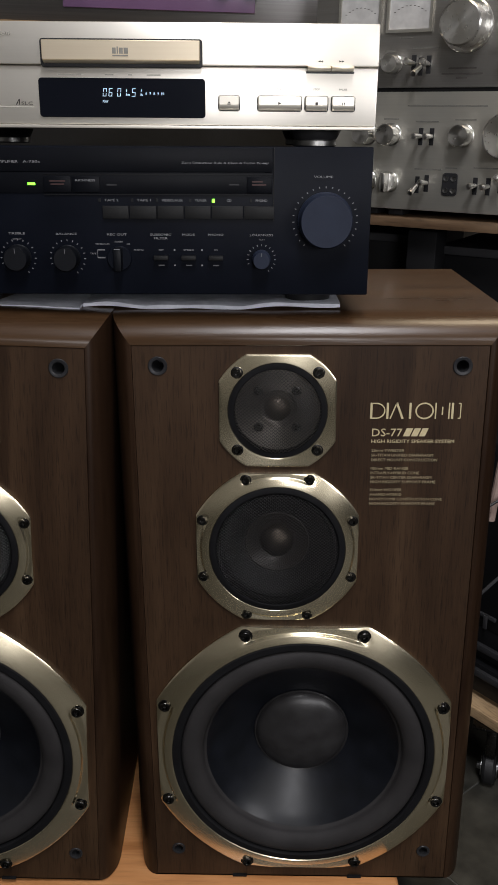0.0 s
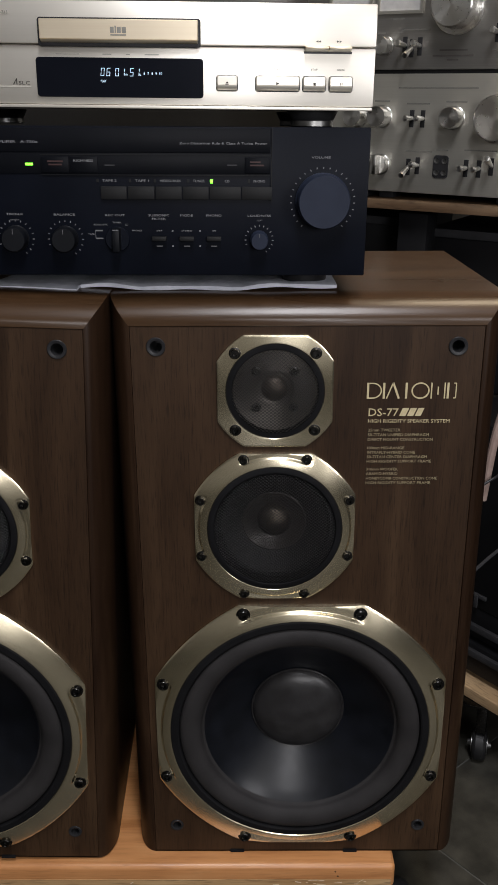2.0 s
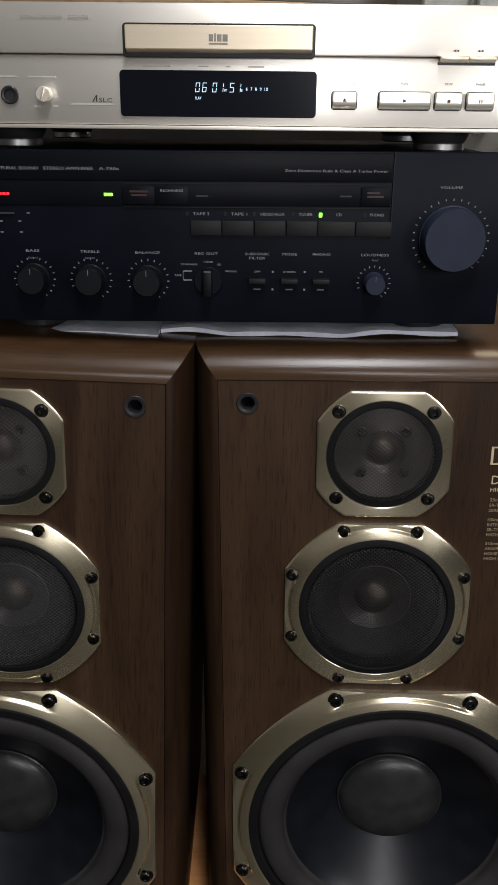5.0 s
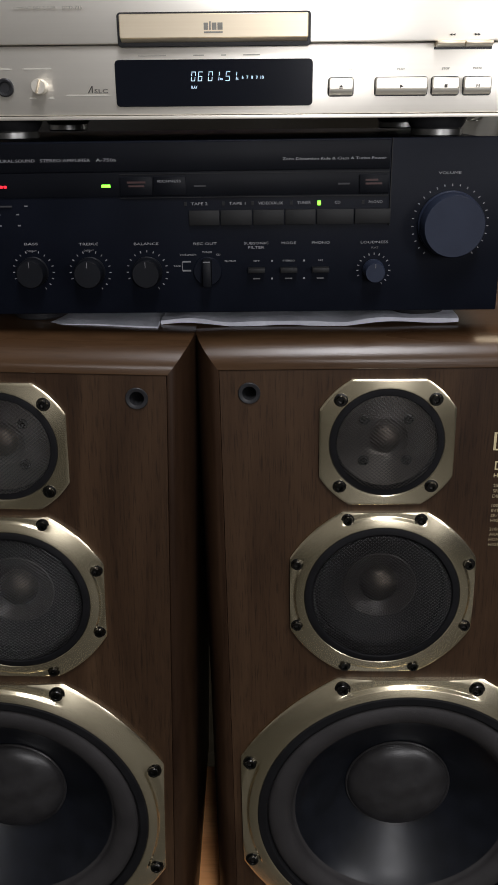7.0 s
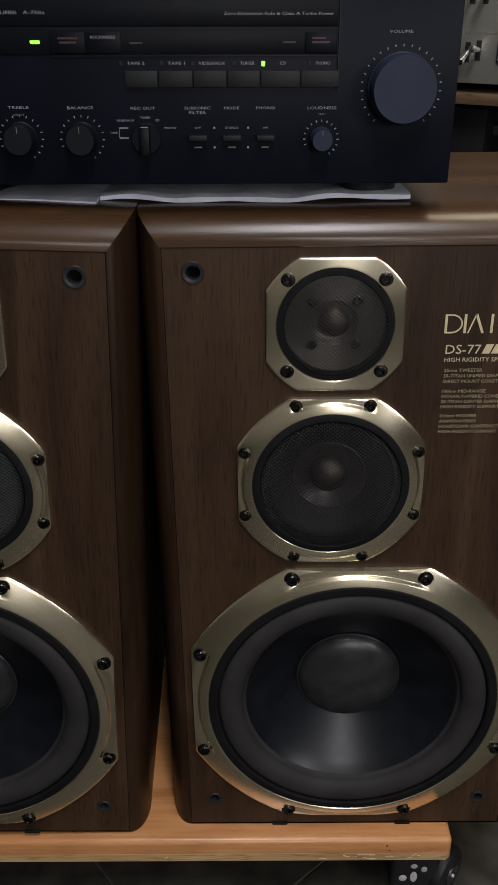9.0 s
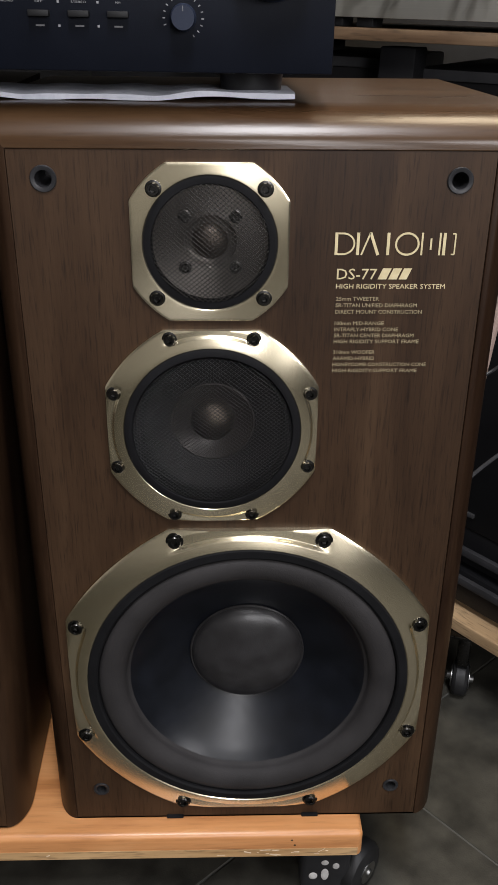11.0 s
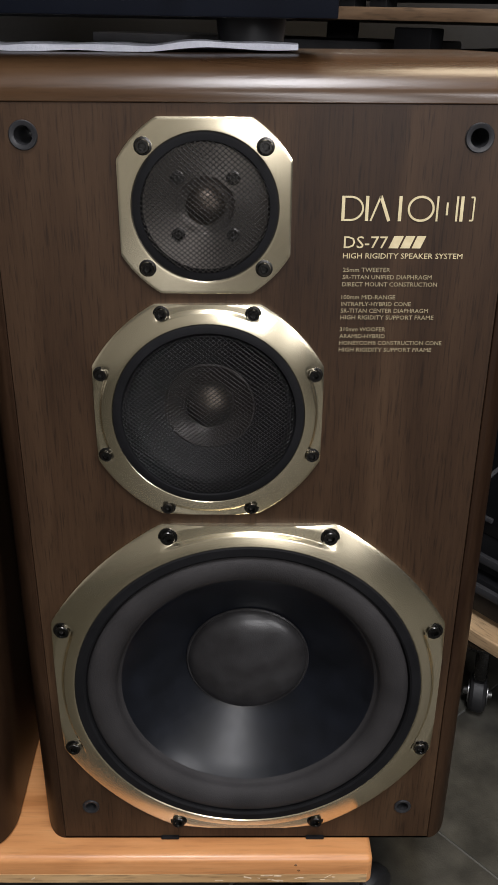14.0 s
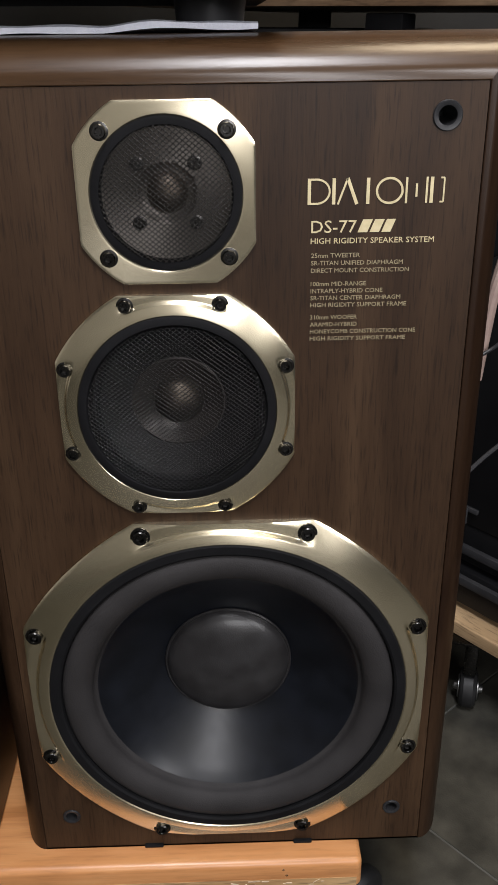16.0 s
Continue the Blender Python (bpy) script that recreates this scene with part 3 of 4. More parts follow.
def badge_shapes(spk):
    """The maker's name as plain gold shapes, the model and the data in lettering."""
    z0, h, y = 0.5732, 0.0162, -0.0002

    def stroked(pts, widths, closed=False):
        """A thin raised line of varying width through points of the panel's face."""
        bm, n = bmesh.new(), len(pts)
        for i in range(n if closed else n - 1):
            (ax, az), (bx, bz) = pts[i], pts[(i + 1) % n]
            length = math.hypot(bx - ax, bz - az)
            nx, nz = -(bz - az) / length / 2, (bx - ax) / length / 2
            w0, w1 = widths[i % len(widths)], widths[(i + 1) % len(widths)] if len(widths) == n else widths[i % len(widths)]
            quad = [(ax + nx * w0, az + nz * w0), (bx + nx * w1, bz + nz * w1), (bx - nx * w1, bz - nz * w1), (ax - nx * w0, az - nz * w0)]
            front = [bm.verts.new((px, y - 0.0003 - 0.00001 * i, pz)) for px, pz in quad]
            back = [bm.verts.new((px, y, pz)) for px, pz in quad]
            bm.faces.new(front)
            for k in range(4):
                bm.faces.new((front[k], front[(k + 1) % 4], back[(k + 1) % 4], back[k]))
        part("badge_shape", bm, PRINT_GOLD, spk, "plain gold shape of the maker's badge", smooth=0)

    def arc(cx, cz, rx, rz, a0, a1, n=28):
        return [(cx + rx * math.cos(radians(a0 + (a1 - a0) * k / n)), cz + rz * math.sin(radians(a0 + (a1 - a0) * k / n))) for k in range(n + 1)]

    stroked([(0.0606, z0), (0.0606, z0 + h)], (0.0021,))
    stroked([(0.0612, z0 + h - 0.0006)] + arc(0.0652, z0 + h / 2, 0.0084, h / 2 - 0.0006, 90, -90) + [(0.0612, z0 + 0.0006)], (0.0012,))
    stroked([(0.0763, z0), (0.0763, z0 + h)], (0.0021,))
    stroked([(0.0790, z0), (0.0850, z0 + h)], (0.0012,))
    stroked([(0.0850, z0 + h), (0.0912, z0)], (0.0021,))
    stroked([(0.0982, z0), (0.0982, z0 + h)], (0.0021,))
    stroked(arc(0.1120, z0 + h / 2, 0.0082, h / 2 - 0.0004, 0, 360, 44)[:-1], (0.0014,), True)
    stroked([(0.1228, z0), (0.1228, z0 + h)], (0.0013,))
    stroked([(0.1358, z0), (0.1358, z0 + h)], (0.0013,))
    stroked([(0.1293, z0 + 0.004), (0.1293, z0 + h - 0.004)], (0.0013,))
    stroked([(0.1390, z0), (0.1390, z0 + h)], (0.0021,))
    stroked([(0.1445, z0 + h - 0.0006), (0.1468, z0 + h - 0.0006), (0.1468, z0 + 0.0006), (0.1445, z0 + 0.0006)], (0.0010,))
    writing("DS-77", 0.0622, 0.5552, y, 0.0295, 0.0080, PRINT_GOLD, spk)
    for x0, x1 in ((0.0932, 0.0995), (0.1010, 0.1072), (0.1087, 0.1145)):
        bm = a_box(x0, x1, y - 0.0003, y, 0.5552, 0.5634)
        for v in bm.verts:
            v.co.x += 0.0026 if v.co.z > 0.559 else -0.0008
        part("badge_block", bm, PRINT_GOLD, spk, smooth=0)
    writing("HIGH RIGIDITY SPEAKER SYSTEM", 0.0620, 0.5482, y, 0.0808, 0.0036, PRINT_GOLD, spk)
    lines = (("25mm TWEETER", 0.5390, 0.0322), ("SR-TITAN UNIFIED DIAPHRAGM", 0.5340, 0.0608), ("DIRECT MOUNT CONSTRUCTION", 0.5290, 0.0650),
             ("100mm MID-RANGE", 0.5200, 0.0370), ("INTRAPLY-HYBRID CONE", 0.5152, 0.0482), ("SR-TITAN CENTER DIAPHRAGM", 0.5104, 0.0605), ("HIGH RIGIDITY SUPPORT FRAME", 0.5056, 0.0648),
             ("310mm WOOFER", 0.4970, 0.0318), ("ARAMID-HYBRID", 0.4920, 0.0318), ("HONEYCOMB CONSTRUCTION CONE", 0.4870, 0.0722), ("HIGH RIGIDITY SUPPORT FRAME", 0.4820, 0.0655))
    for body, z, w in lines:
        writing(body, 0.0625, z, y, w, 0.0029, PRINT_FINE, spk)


badge_shapes(RIGHT)


# ---- the dolly under the loudspeakers ----
def caster(parent, x, y, top, wheel=0.026, turn=0.0):
    """Caster: plate, short fork, one broad wheel with a steel rim and pale hub on each side."""
    m = pose(x, y, 0, 0, 0, turn)
    plate = a_box(-0.03, 0.03, -0.025, 0.035, top - 0.004, top, bevel=0.001)
    fork = a_box(-0.008, 0.008, -0.006, 0.030, wheel * 2 + 0.003, top - 0.004, bevel=0.003)
    for bm, name in ((plate, "mounting_plate"), (fork, "fork")):
        bm.transform(m)
        part(name, bm, BOLT, parent)
    hub_at = m @ pose(0, 0.010, wheel, 0, 0, 90)
    w = turned([(0.0, -0.0115), (wheel - 0.008, -0.0115), (wheel - 0.003, -0.010), (wheel, -0.006), (wheel, 0.006), (wheel - 0.003, 0.010), (wheel - 0.008, 0.0115), (0, 0.0115)], seg=36)
    w.transform(hub_at)
    tyre = part("wheel", w, CASTER, parent, "black rubber caster wheel")
    for s in (-1, 1):
        rim = turned([(0.0150, s * 0.0114), (0.0150, s * 0.0128), (0.0140, s * 0.0132), (0.006, s * 0.0130), (0.0045, s * 0.0185), (0.0, s * 0.0190)], seg=28)
        rim.transform(hub_at)
        part("hub", rim, STEEL, tyre, "dull steel hub")


def plank(bm, x0, x1, y0, y1, z0, z1, bevel=0.006):
    return box(bm, x0, x1, y0, y1, z0, z1, bevel=bevel, seg=4)


DOLLY = thing("wooden_dolly", pose(0, 0, 0), "varnished orange pine dolly board with chipped edges under two loudspeakers", "dolly")
BOARD = part("board", plank(bmesh.new(), -0.74, 0.1165, -0.024, 0.262, 0.1045, 0.1398, 0.0062), PINE, DOLLY, "orange varnished pine board")
random.seed(4)
for k in range(15):
    x = random.choice((random.uniform(-0.35, 0.108), random.uniform(0.0, 0.108)))
    z = random.uniform(0.1105, 0.1190)
    w, h = random.uniform(0.0015, 0.008), random.uniform(0.0004, 0.0014)
    bm = a_box(x - w / 2, x + w / 2, -0.0247, -0.0240, z - h / 2, z + h / 2)
    bmesh.ops.rotate(bm, verts=bm.verts, cent=(x, -0.024, z), matrix=Matrix.Rotation(radians(random.choice((0, 0, -35, -25, 15))), 3, "Y"))
    part("chip", bm, WHITE_CHIP, BOARD, smooth=0)
part("worn_edge", a_box(-0.735, 0.1115, -0.0244, -0.0232, 0.1088, 0.1195), PINE_WORN, BOARD, "worn bare lower edge", smooth=0)
part("worn_end", a_box(0.1160, 0.1168, -0.015, 0.255, 0.112, 0.131), PINE_WORN, BOARD, "worn bare board end", smooth=0)
for x, z in ((0.045, 0.131), (0.048, 0.124)):
    part("nail_hole", turned([(0.0014, 0.0), (0.0010, -0.0004), (0, -0.0001)], seg=10, cx=x, cz=z), BOLT, BOARD).location.y = -0.0238
for x, y, a in ((0.075, 0.215, 10), (-0.66, 0.035, -20), (-0.66, 0.215, 15)):
    caster(DOLLY, x, y, 0.1035, turn=a)

front = part("caster_housing", a_box(0.058, 0.112, 0.002, 0.058, 0.022, 0.1044, bevel=0.007, seg=3), SOCKET, DOLLY, "black caster housing spotted with pale paint")
for x, z, w, h in ((0.0720, 0.0440, 0.0090, 0.0100), (0.0845, 0.0460, 0.0080, 0.0170), (0.0840, 0.0640, 0.0078, 0.0070), (0.0960, 0.0585, 0.0070, 0.0090)):
    spot = turned([(0.5, 0.0), (0.42, -0.6), (0.2, -0.9), (0.0, -1.0)], seg=14)
    spot.transform(pose(x, 0.0022, z) @ Matrix.Diagonal((w * 1.1, 0.0012, h * 1.1, 1)))
    part("paint_spot", spot, HUB, front, "pale paint spot")
wheel_at = pose(0.124, 0.024, 0.031, 0, 0, 48)
w = turned([(0.0, -0.0125), (0.022, -0.0125), (0.028, -0.010), (0.031, -0.005), (0.031, 0.005), (0.028, 0.010), (0.022, 0.0125), (0, 0.0125)], seg=36)
w.transform(wheel_at)
tyre = part("wheel", w, CASTER, DOLLY, "black rubber caster wheel")
rim = turned([(0.0130, -0.0124), (0.0130, -0.0138), (0.0050, -0.0140), (0.0040, -0.0165), (0.0, -0.0170)], seg=28)
rim.transform(wheel_at)
part("hub", rim, STEEL, tyre, "dull steel hub")


# ---- amplifier on the loudspeakers ----
AX, AZ0, AZ1 = 0.0487, 0.8365, 0.9668
AL = AX - 0.435


def leaning(m, px, pz, roll):
    """A pose turned by roll about a level axis through (px, pz) of its own frame."""
    return m @ pose(px, 0, pz, 0, roll, 0) @ pose(-px, 0, -pz)


AMP = thing("stereo_amplifier", leaning(pose(0.0038, 0.0, -0.0012, 0, 0, 1.3), -0.17, 0.90, 0.5), "black stereo amplifier with a large volume knob, switched on", "amplifier")


def amplifier():
    part("case", a_box(AL + 0.003, AX - 0.003, 0.0085, 0.335, AZ0 + 0.004, AZ1 - 0.003, bevel=0.002), AMP_BLACK, AMP, "black painted steel case")
    face = part("faceplate", a_box(AL, AX, 0.0, 0.0085, AZ0, AZ1, bevel=0.0012), AMP_BLACK, AMP, "black brushed faceplate")
    part("display_strip", a_box(AL + 0.002, -0.0405, -0.0016, 0.001, 0.9450, AZ1 - 0.0012, bevel=0.0005), AMP_PANEL, face)
    part("middle_strip", a_box(AL + 0.002, -0.0405, -0.0010, 0.001, 0.9268, 0.9446, bevel=0.0003), AMP_PANEL, face)
    part("seam", a_box(-0.0395, -0.0388, -0.0019, 0.001, 0.9035, AZ1), AMP_KEY, face, smooth=0)
    for z in (0.9430, 0.9257):
        part("trim_line", a_box(-0.2445, -0.0405, -0.0013, 0.001, z - 0.0002, z + 0.0002), AMP_KEY, face, smooth=0)
    for x0, x1 in ((-0.2440, -0.2195), (-0.2185, -0.1940), (-0.0630, -0.0410)):
        part("flat_switch", a_box(x0, x1, -0.0024, 0.001, 0.9275, 0.9412, bevel=0.0005), AMP_PANEL, face, "glossy black push switch")
    keys = ((-0.1925, -0.1693), (-0.1683, -0.1444), (-0.1434, -0.1199), (-0.1189, -0.0957), (-0.0947, -0.0667), (-0.0657, -0.0385))
    for x0, x1 in keys:
        part("selector_key", a_box(x0, x1, -0.0024, 0.001, 0.9048, 0.9160, bevel=0.0004), AMP_KEY, face, "dark grey input selector key")
    for x, body in ((-0.1845, "TAPE 2"), (-0.1555, "TAPE 1"), (-0.1300, "VIDEO/AUX"), (-0.1045, "TUNER"), (-0.0790, "CD"), (-0.0500, "PHONO")):
        w = 0.0021 * len(body)
        writing(body, x, 0.9198, -0.0001, w, 0.0021, PRINT_WHITE, face, 0.5)
        if body != "CD":
            part("indicator", a_box(x - w / 2 - 0.0052, x - w / 2 - 0.0033, -0.0008, 0.001, 0.9195, 0.9222), AMP_KEY, face, smooth=0)
    part("green_indicator", a_box(-0.0944, -0.0918, -0.0010, 0.001, 0.9188, 0.9222, bevel=0.0003), LED_GREEN, face, "lit green input lamp")
    part("green_indicator", a_box(-0.2582, -0.2514, -0.0018, 0.001, 0.9336, 0.9358, bevel=0.0003), LED_GREEN, face, "lit green lamp")
    for x in (-0.3375, -0.3345, -0.3315):
        part("red_indicator", a_box(x - 0.0011, x + 0.0011, -0.0018, 0.001, 0.9338, 0.9358, bevel=0.0002), LED_RED, face, "lit red lamp")
    writing("NATURAL SOUND", -0.3415, 0.9525, -0.0016, 0.0345, 0.0022, PRINT_WHITE, face)
    writing("STEREO AMPLIFIER", -0.3030, 0.9525, -0.0016, 0.0378, 0.0022, PRINT_WHITE, face)
    writing("A-750a", -0.2610, 0.9525, -0.0016, 0.0152, 0.0022, PRINT_WHITE, face)
    writing("Zero Distortion Rule & Class A Turbo Power", -0.1210, 0.9520, -0.0016, 0.0775, 0.0019, PRINT_WHITE, face)
    writing("RICHNESS", -0.2065, 0.9370, -0.0024, 0.0175, 0.0019, PRINT_WHITE, face, 0.5)
    for x0, x1, z in ((-0.2385, -0.2245, 0.9372), (-0.2375, -0.2255, 0.9345), (-0.0585, -0.0490, 0.9372), (-0.0585, -0.0460, 0.9345)):
        part("unreadable_mark", a_box(x0, x1, -0.0027, -0.0023, z - 0.0007, z + 0.0007), PRINT_RED, face, smooth=0)
    for x0, x1, z in ((-0.1880, -0.1790, 0.9340), (-0.0790, -0.0700, 0.9345), (-0.3520, -0.3280, 0.9205)):
        part("unreadable_mark", a_box(x0, x1, -0.0014, -0.0009, z - 0.0006, z + 0.0006), GREY_EDGE, face, smooth=0)
    for x, z in ((-0.3175, 0.9205), (-0.3245, 0.9143), (-0.3240, 0.9060), (-0.3390, 0.9143), (-0.3390, 0.9060)):
        part("unreadable_mark", a_box(x - 0.0012, x + 0.0012, -0.0003, 0.0002, z - 0.0005, z + 0.0005), PRINT_DIM, face, smooth=0)

    def tone_knob(x, z, r, body, mat, start=-58, end=200, ticks=15, name="tone_knob", w=None):
        knob = turned([(r * 1.05, 0.0005), (r * 1.05, -0.0015), (r, -0.0020), (r * 0.97, -0.0125), (r * 0.90, -0.0138), (0, -0.0138)], seg=48, cx=x, cz=z)
        kb = part(name, knob, mat, face, "round dark knob")
        part("pointer_mark", a_box(x - 0.0002, x + 0.0002, -0.0141, -0.0137, z + r * 0.45, z + r * 0.85), PRINT_DIM, kb, smooth=0)
        for i in range(ticks):
            a = radians(start + (end - start) * i / (ticks - 1))
            tx, tz, s = x + (r + 0.0045) * math.cos(a), z + (r + 0.0045) * math.sin(a), 0.00055
            bm = a_box(-0.00034, 0.00034, -0.0003, 0.0002, -s * 1.5, s * 1.5)
            bm.transform(Matrix.Translation((tx, 0, tz)) @ Matrix.Rotation(math.pi / 2 - a, 4, "Y"))
            part("scale_mark", bm, PRINT_WHITE if i % 2 else PRINT_DIM, face, smooth=0)
        writing(body, x, z + 0.0205, -0.0001, w or 0.0024 * len(body), 0.0019, PRINT_WHITE, face, 0.5)

    tone_knob(-0.3165, 0.8705, 0.0112, "BASS", TONE_KNOB, w=0.0105)
    tone_knob(-0.2718, 0.8700, 0.0112, "TREBLE", TONE_KNOB, w=0.0150)
    tone_knob(-0.2268, 0.8697, 0.0112, "BALANCE", TONE_KNOB, w=0.0190)
    tone_knob(-0.0497, 0.8692, 0.0080, "LOUDNESS", AMP_KNOB, w=0.0212)
    for x, body in ((-0.3165, "DEFEAT"), (-0.2718, "DEFEAT"), (-0.0493, "FLAT")):
        writing(body, x, 0.8858, -0.0001, 0.0013 * len(body), 0.0013, PRINT_DIM, face, 0.5)
    # record selector with a bar grip
    rec = part("record_knob", turned([(0.0112, 0.0005), (0.0112, -0.0018), (0.0106, -0.0024), (0, -0.0024)], seg=48, cx=-0.1795, cz=0.8695), AMP_BLACK, face, "round selector with a bar grip")
    part("grip", a_box(-0.1830, -0.1760, -0.0150, -0.0020, 0.8590, 0.8800, bevel=0.0016), TONE_KNOB, rec)
    part("pointer_mark", a_box(-0.1822, -0.1768, -0.0153, -0.0149, 0.8788, 0.8793), PRINT_WHITE, rec, smooth=0)
    writing("REC OUT", -0.1810, 0.8898, -0.0001, 0.0180, 0.0019, PRINT_WHITE, face, 0.5)
    for body, x0, w, z in (("VIDEO/AUX", -0.2010, 0.0130, 0.8816), ("TUNER", -0.1835, 0.0078, 0.8836), ("CD", -0.1725, 0.0032, 0.8816), ("PHONO", -0.1660, 0.0088, 0.8764), ("TAPE", -0.2062, 0.0056, 0.8730)):
        writing(body, x0, z, -0.0001, w, 0.0014, PRINT_WHITE, face)
    for x0, x1, z in ((-0.1990, -0.1925, 0.8770), (-0.1990, -0.1925, 0.8700)):
        part("unreadable_mark", a_box(x0, x1, -0.0003, 0.0002, z - 0.0006, z + 0.0006), PRINT_DIM, face, smooth=0)
    part("bracket_mark", a_box(-0.1995, -0.1991, -0.0003, 0.0002, 0.8700, 0.8772), PRINT_DIM, face, smooth=0)
    # small switches
    for x, words, w in ((-0.1412, ("SUBSONIC", "FILTER"), 0.0190), (-0.1160, ("MODE",), 0.0112), (-0.0912, ("PHONO",), 0.0138)):
        for i, body in enumerate(words):
            writing(body, x, 0.8898 - 0.0032 * i, -0.0001, w if i == 0 else 0.0125, 0.0019, PRINT_WHITE, face, 0.5)
        part("slide_switch", a_box(x - 0.0066, x + 0.0066, -0.0062, 0.001, 0.8684, 0.8722, bevel=0.0005), AMP_KEY, face, "small flat push switch")
        upper = {"SUBSONIC": "OFF", "MODE": "STEREO", "PHONO": "MM"}[words[0]]
        writing(upper, x, 0.8764, -0.0001, 0.0016 * len(upper), 0.0013, PRINT_WHITE, face, 0.5)
        part("unreadable_mark", a_box(x - 0.0028, x + 0.0028, -0.0003, 0.0002, 0.8627, 0.8637), PRINT_DIM, face, smooth=0)
    for x in (-0.1290, -0.1040):
        for z in (0.8770, 0.8632):
            part("unreadable_mark", a_box(x - 0.0007, x + 0.0007, -0.0003, 0.0002, z - 0.0007, z + 0.0007), PRINT_WHITE, face, smooth=0)
    # volume
    vx, vz, vr = 0.0076, 0.9038, 0.0238
    part("volume_knob", turned([(vr * 1.04, 0.0005), (vr * 1.04, -0.0020), (vr, -0.0030), (vr * 0.985, -0.0160), (vr * 0.94, -0.0182), (vr * 0.90, -0.0182), (0, -0.0178)], seg=96, cx=vx, cz=vz), AMP_KNOB, face, "large blue-black volume knob")
    writing("VOLUME", 0.0050, 0.9405, -0.0001, 0.0170, 0.0019, PRINT_WHITE, face, 0.5)
    for i in range(25):
        a = radians(-50 + 280 * i / 24)
        bm = a_box(-0.00038, 0.00038, -0.0003, 0.0002, -0.0006 if i % 2 else -0.0010, 0.0008)
        bm.transform(Matrix.Translation((vx + 0.0288 * math.cos(a), 0, vz + 0.0288 * math.sin(a))) @ Matrix.Rotation(math.pi / 2 - a, 4, "Y"))
        part("scale_mark", bm, PRINT_WHITE if i % 2 else PRINT_DIM, face, smooth=0)
    for x, y in ((AL + 0.055, 0.066), (-0.002, 0.066), (AL + 0.055, 0.27), (-0.002, 0.27)):
        foot = turned([(0.0, -0.017), (0.020, -0.017), (0.022, -0.015), (0.0235, -0.002), (0.0235, 0.0), (0.0, 0.0)], seg=40)
        foot.transform(pose(x, y, AZ0 + 0.0005, 90, 0, 0))
        part("foot", foot, SOCKET, AMP, "black round plastic foot")


amplifier()


# ---- cloths under the amplifier ----
def cloth(name, x0, x1, y0, y1, z, seed):
    """A soft folded pad with a wavy front edge that lifts here and there."""
    bm, n, k, rnd = bmesh.new(), 80, 12, random.Random(seed)
    f = [rnd.uniform(0, 6.28) for _ in range(5)]
    span, rows = (x1 - x0) / 0.25, []
    for lower in (False, True):
        for j in range(k + 1) if not lower else range(k, -1, -1):
            row = []
            for i in range(n + 1):
                u, v = i / n, j / k
                front = (1 - v) ** 2
                lift = max(0.0, 0.0010 + 0.0012 * math.sin(7.5 * u * span + f[0]) + 0.0009 * math.sin(19 * u * span + f[1])) * front
                thick = (0.0050 + 0.0006 * math.sin(31 * u * span + f[3])) * (1.0 if v > 0.04 else 0.72)
                y = y0 + (y1 - y0) * v + (0.0020 * math.sin(6 * u * span + f[2]) + 0.0012 * math.sin(17 * u * span + f[4])) * front
                row.append(bm.verts.new((x0 + (x1 - x0) * u, y, z + lift + (0.0 if lower else thick))))
            rows.append(row)
    for a, b in zip(rows, rows[1:] + rows[:1]):
        for i in range(n):
            bm.faces.new((a[i], a[i + 1], b[i + 1], b[i]))
    for i in (0, n):
        bm.faces.new([r[i] for r in rows])
    ob = part(name, bm, CLOTH, smooth=60)
    return tagged(ob, "folded off-white cloth pad under the amplifier", "cloth", "cloth pads")


cloth("cloth_pad", -0.330, -0.222, 0.026, 0.12, 0.8146, 3)
cloth("cloth_pad", -0.221, 0.0300, 0.034, 0.12, 0.8143, 8)


# ---- disc player on the amplifier ----
CDM = leaning(pose(0.0035, 0.0, -0.0012, 0, 0, 1.0), -0.17, 1.02, 0.75)
CDP = thing("disc_player", CDM, "champagne-coloured compact disc player with a lit display, playing", "disc player")
CR, CZ0, CZS, CZ1 = 0.0505, 0.9818, 1.0322, 1.0660
CL = CR - 0.434


def under_bevel(x0, x1, z0, z1, y_top, y_low, back=0.001):
    """Strip whose front slopes back and down, as under a rounded key or tray."""
    bm = bmesh.new()
    steps = [(y_top + (y_low - y_top) * (k / 4) ** 2, z1 + (z0 - z1) * k / 4) for k in range(5)] + [(back, z0), (back, z1)]
    ends = [[bm.verts.new((x, y, z)) for y, z in steps] for x in (x0, x1)]
    for a in range(len(steps)):
        b = (a + 1) % len(steps)
        bm.faces.new((ends[0][a], ends[0][b], ends[1][b], ends[1][a]))
    bm.faces.new(ends[0])
    bm.faces.new(ends[1][::-1])
    bmesh.ops.recalc_face_normals(bm, faces=bm.faces)
    return bm


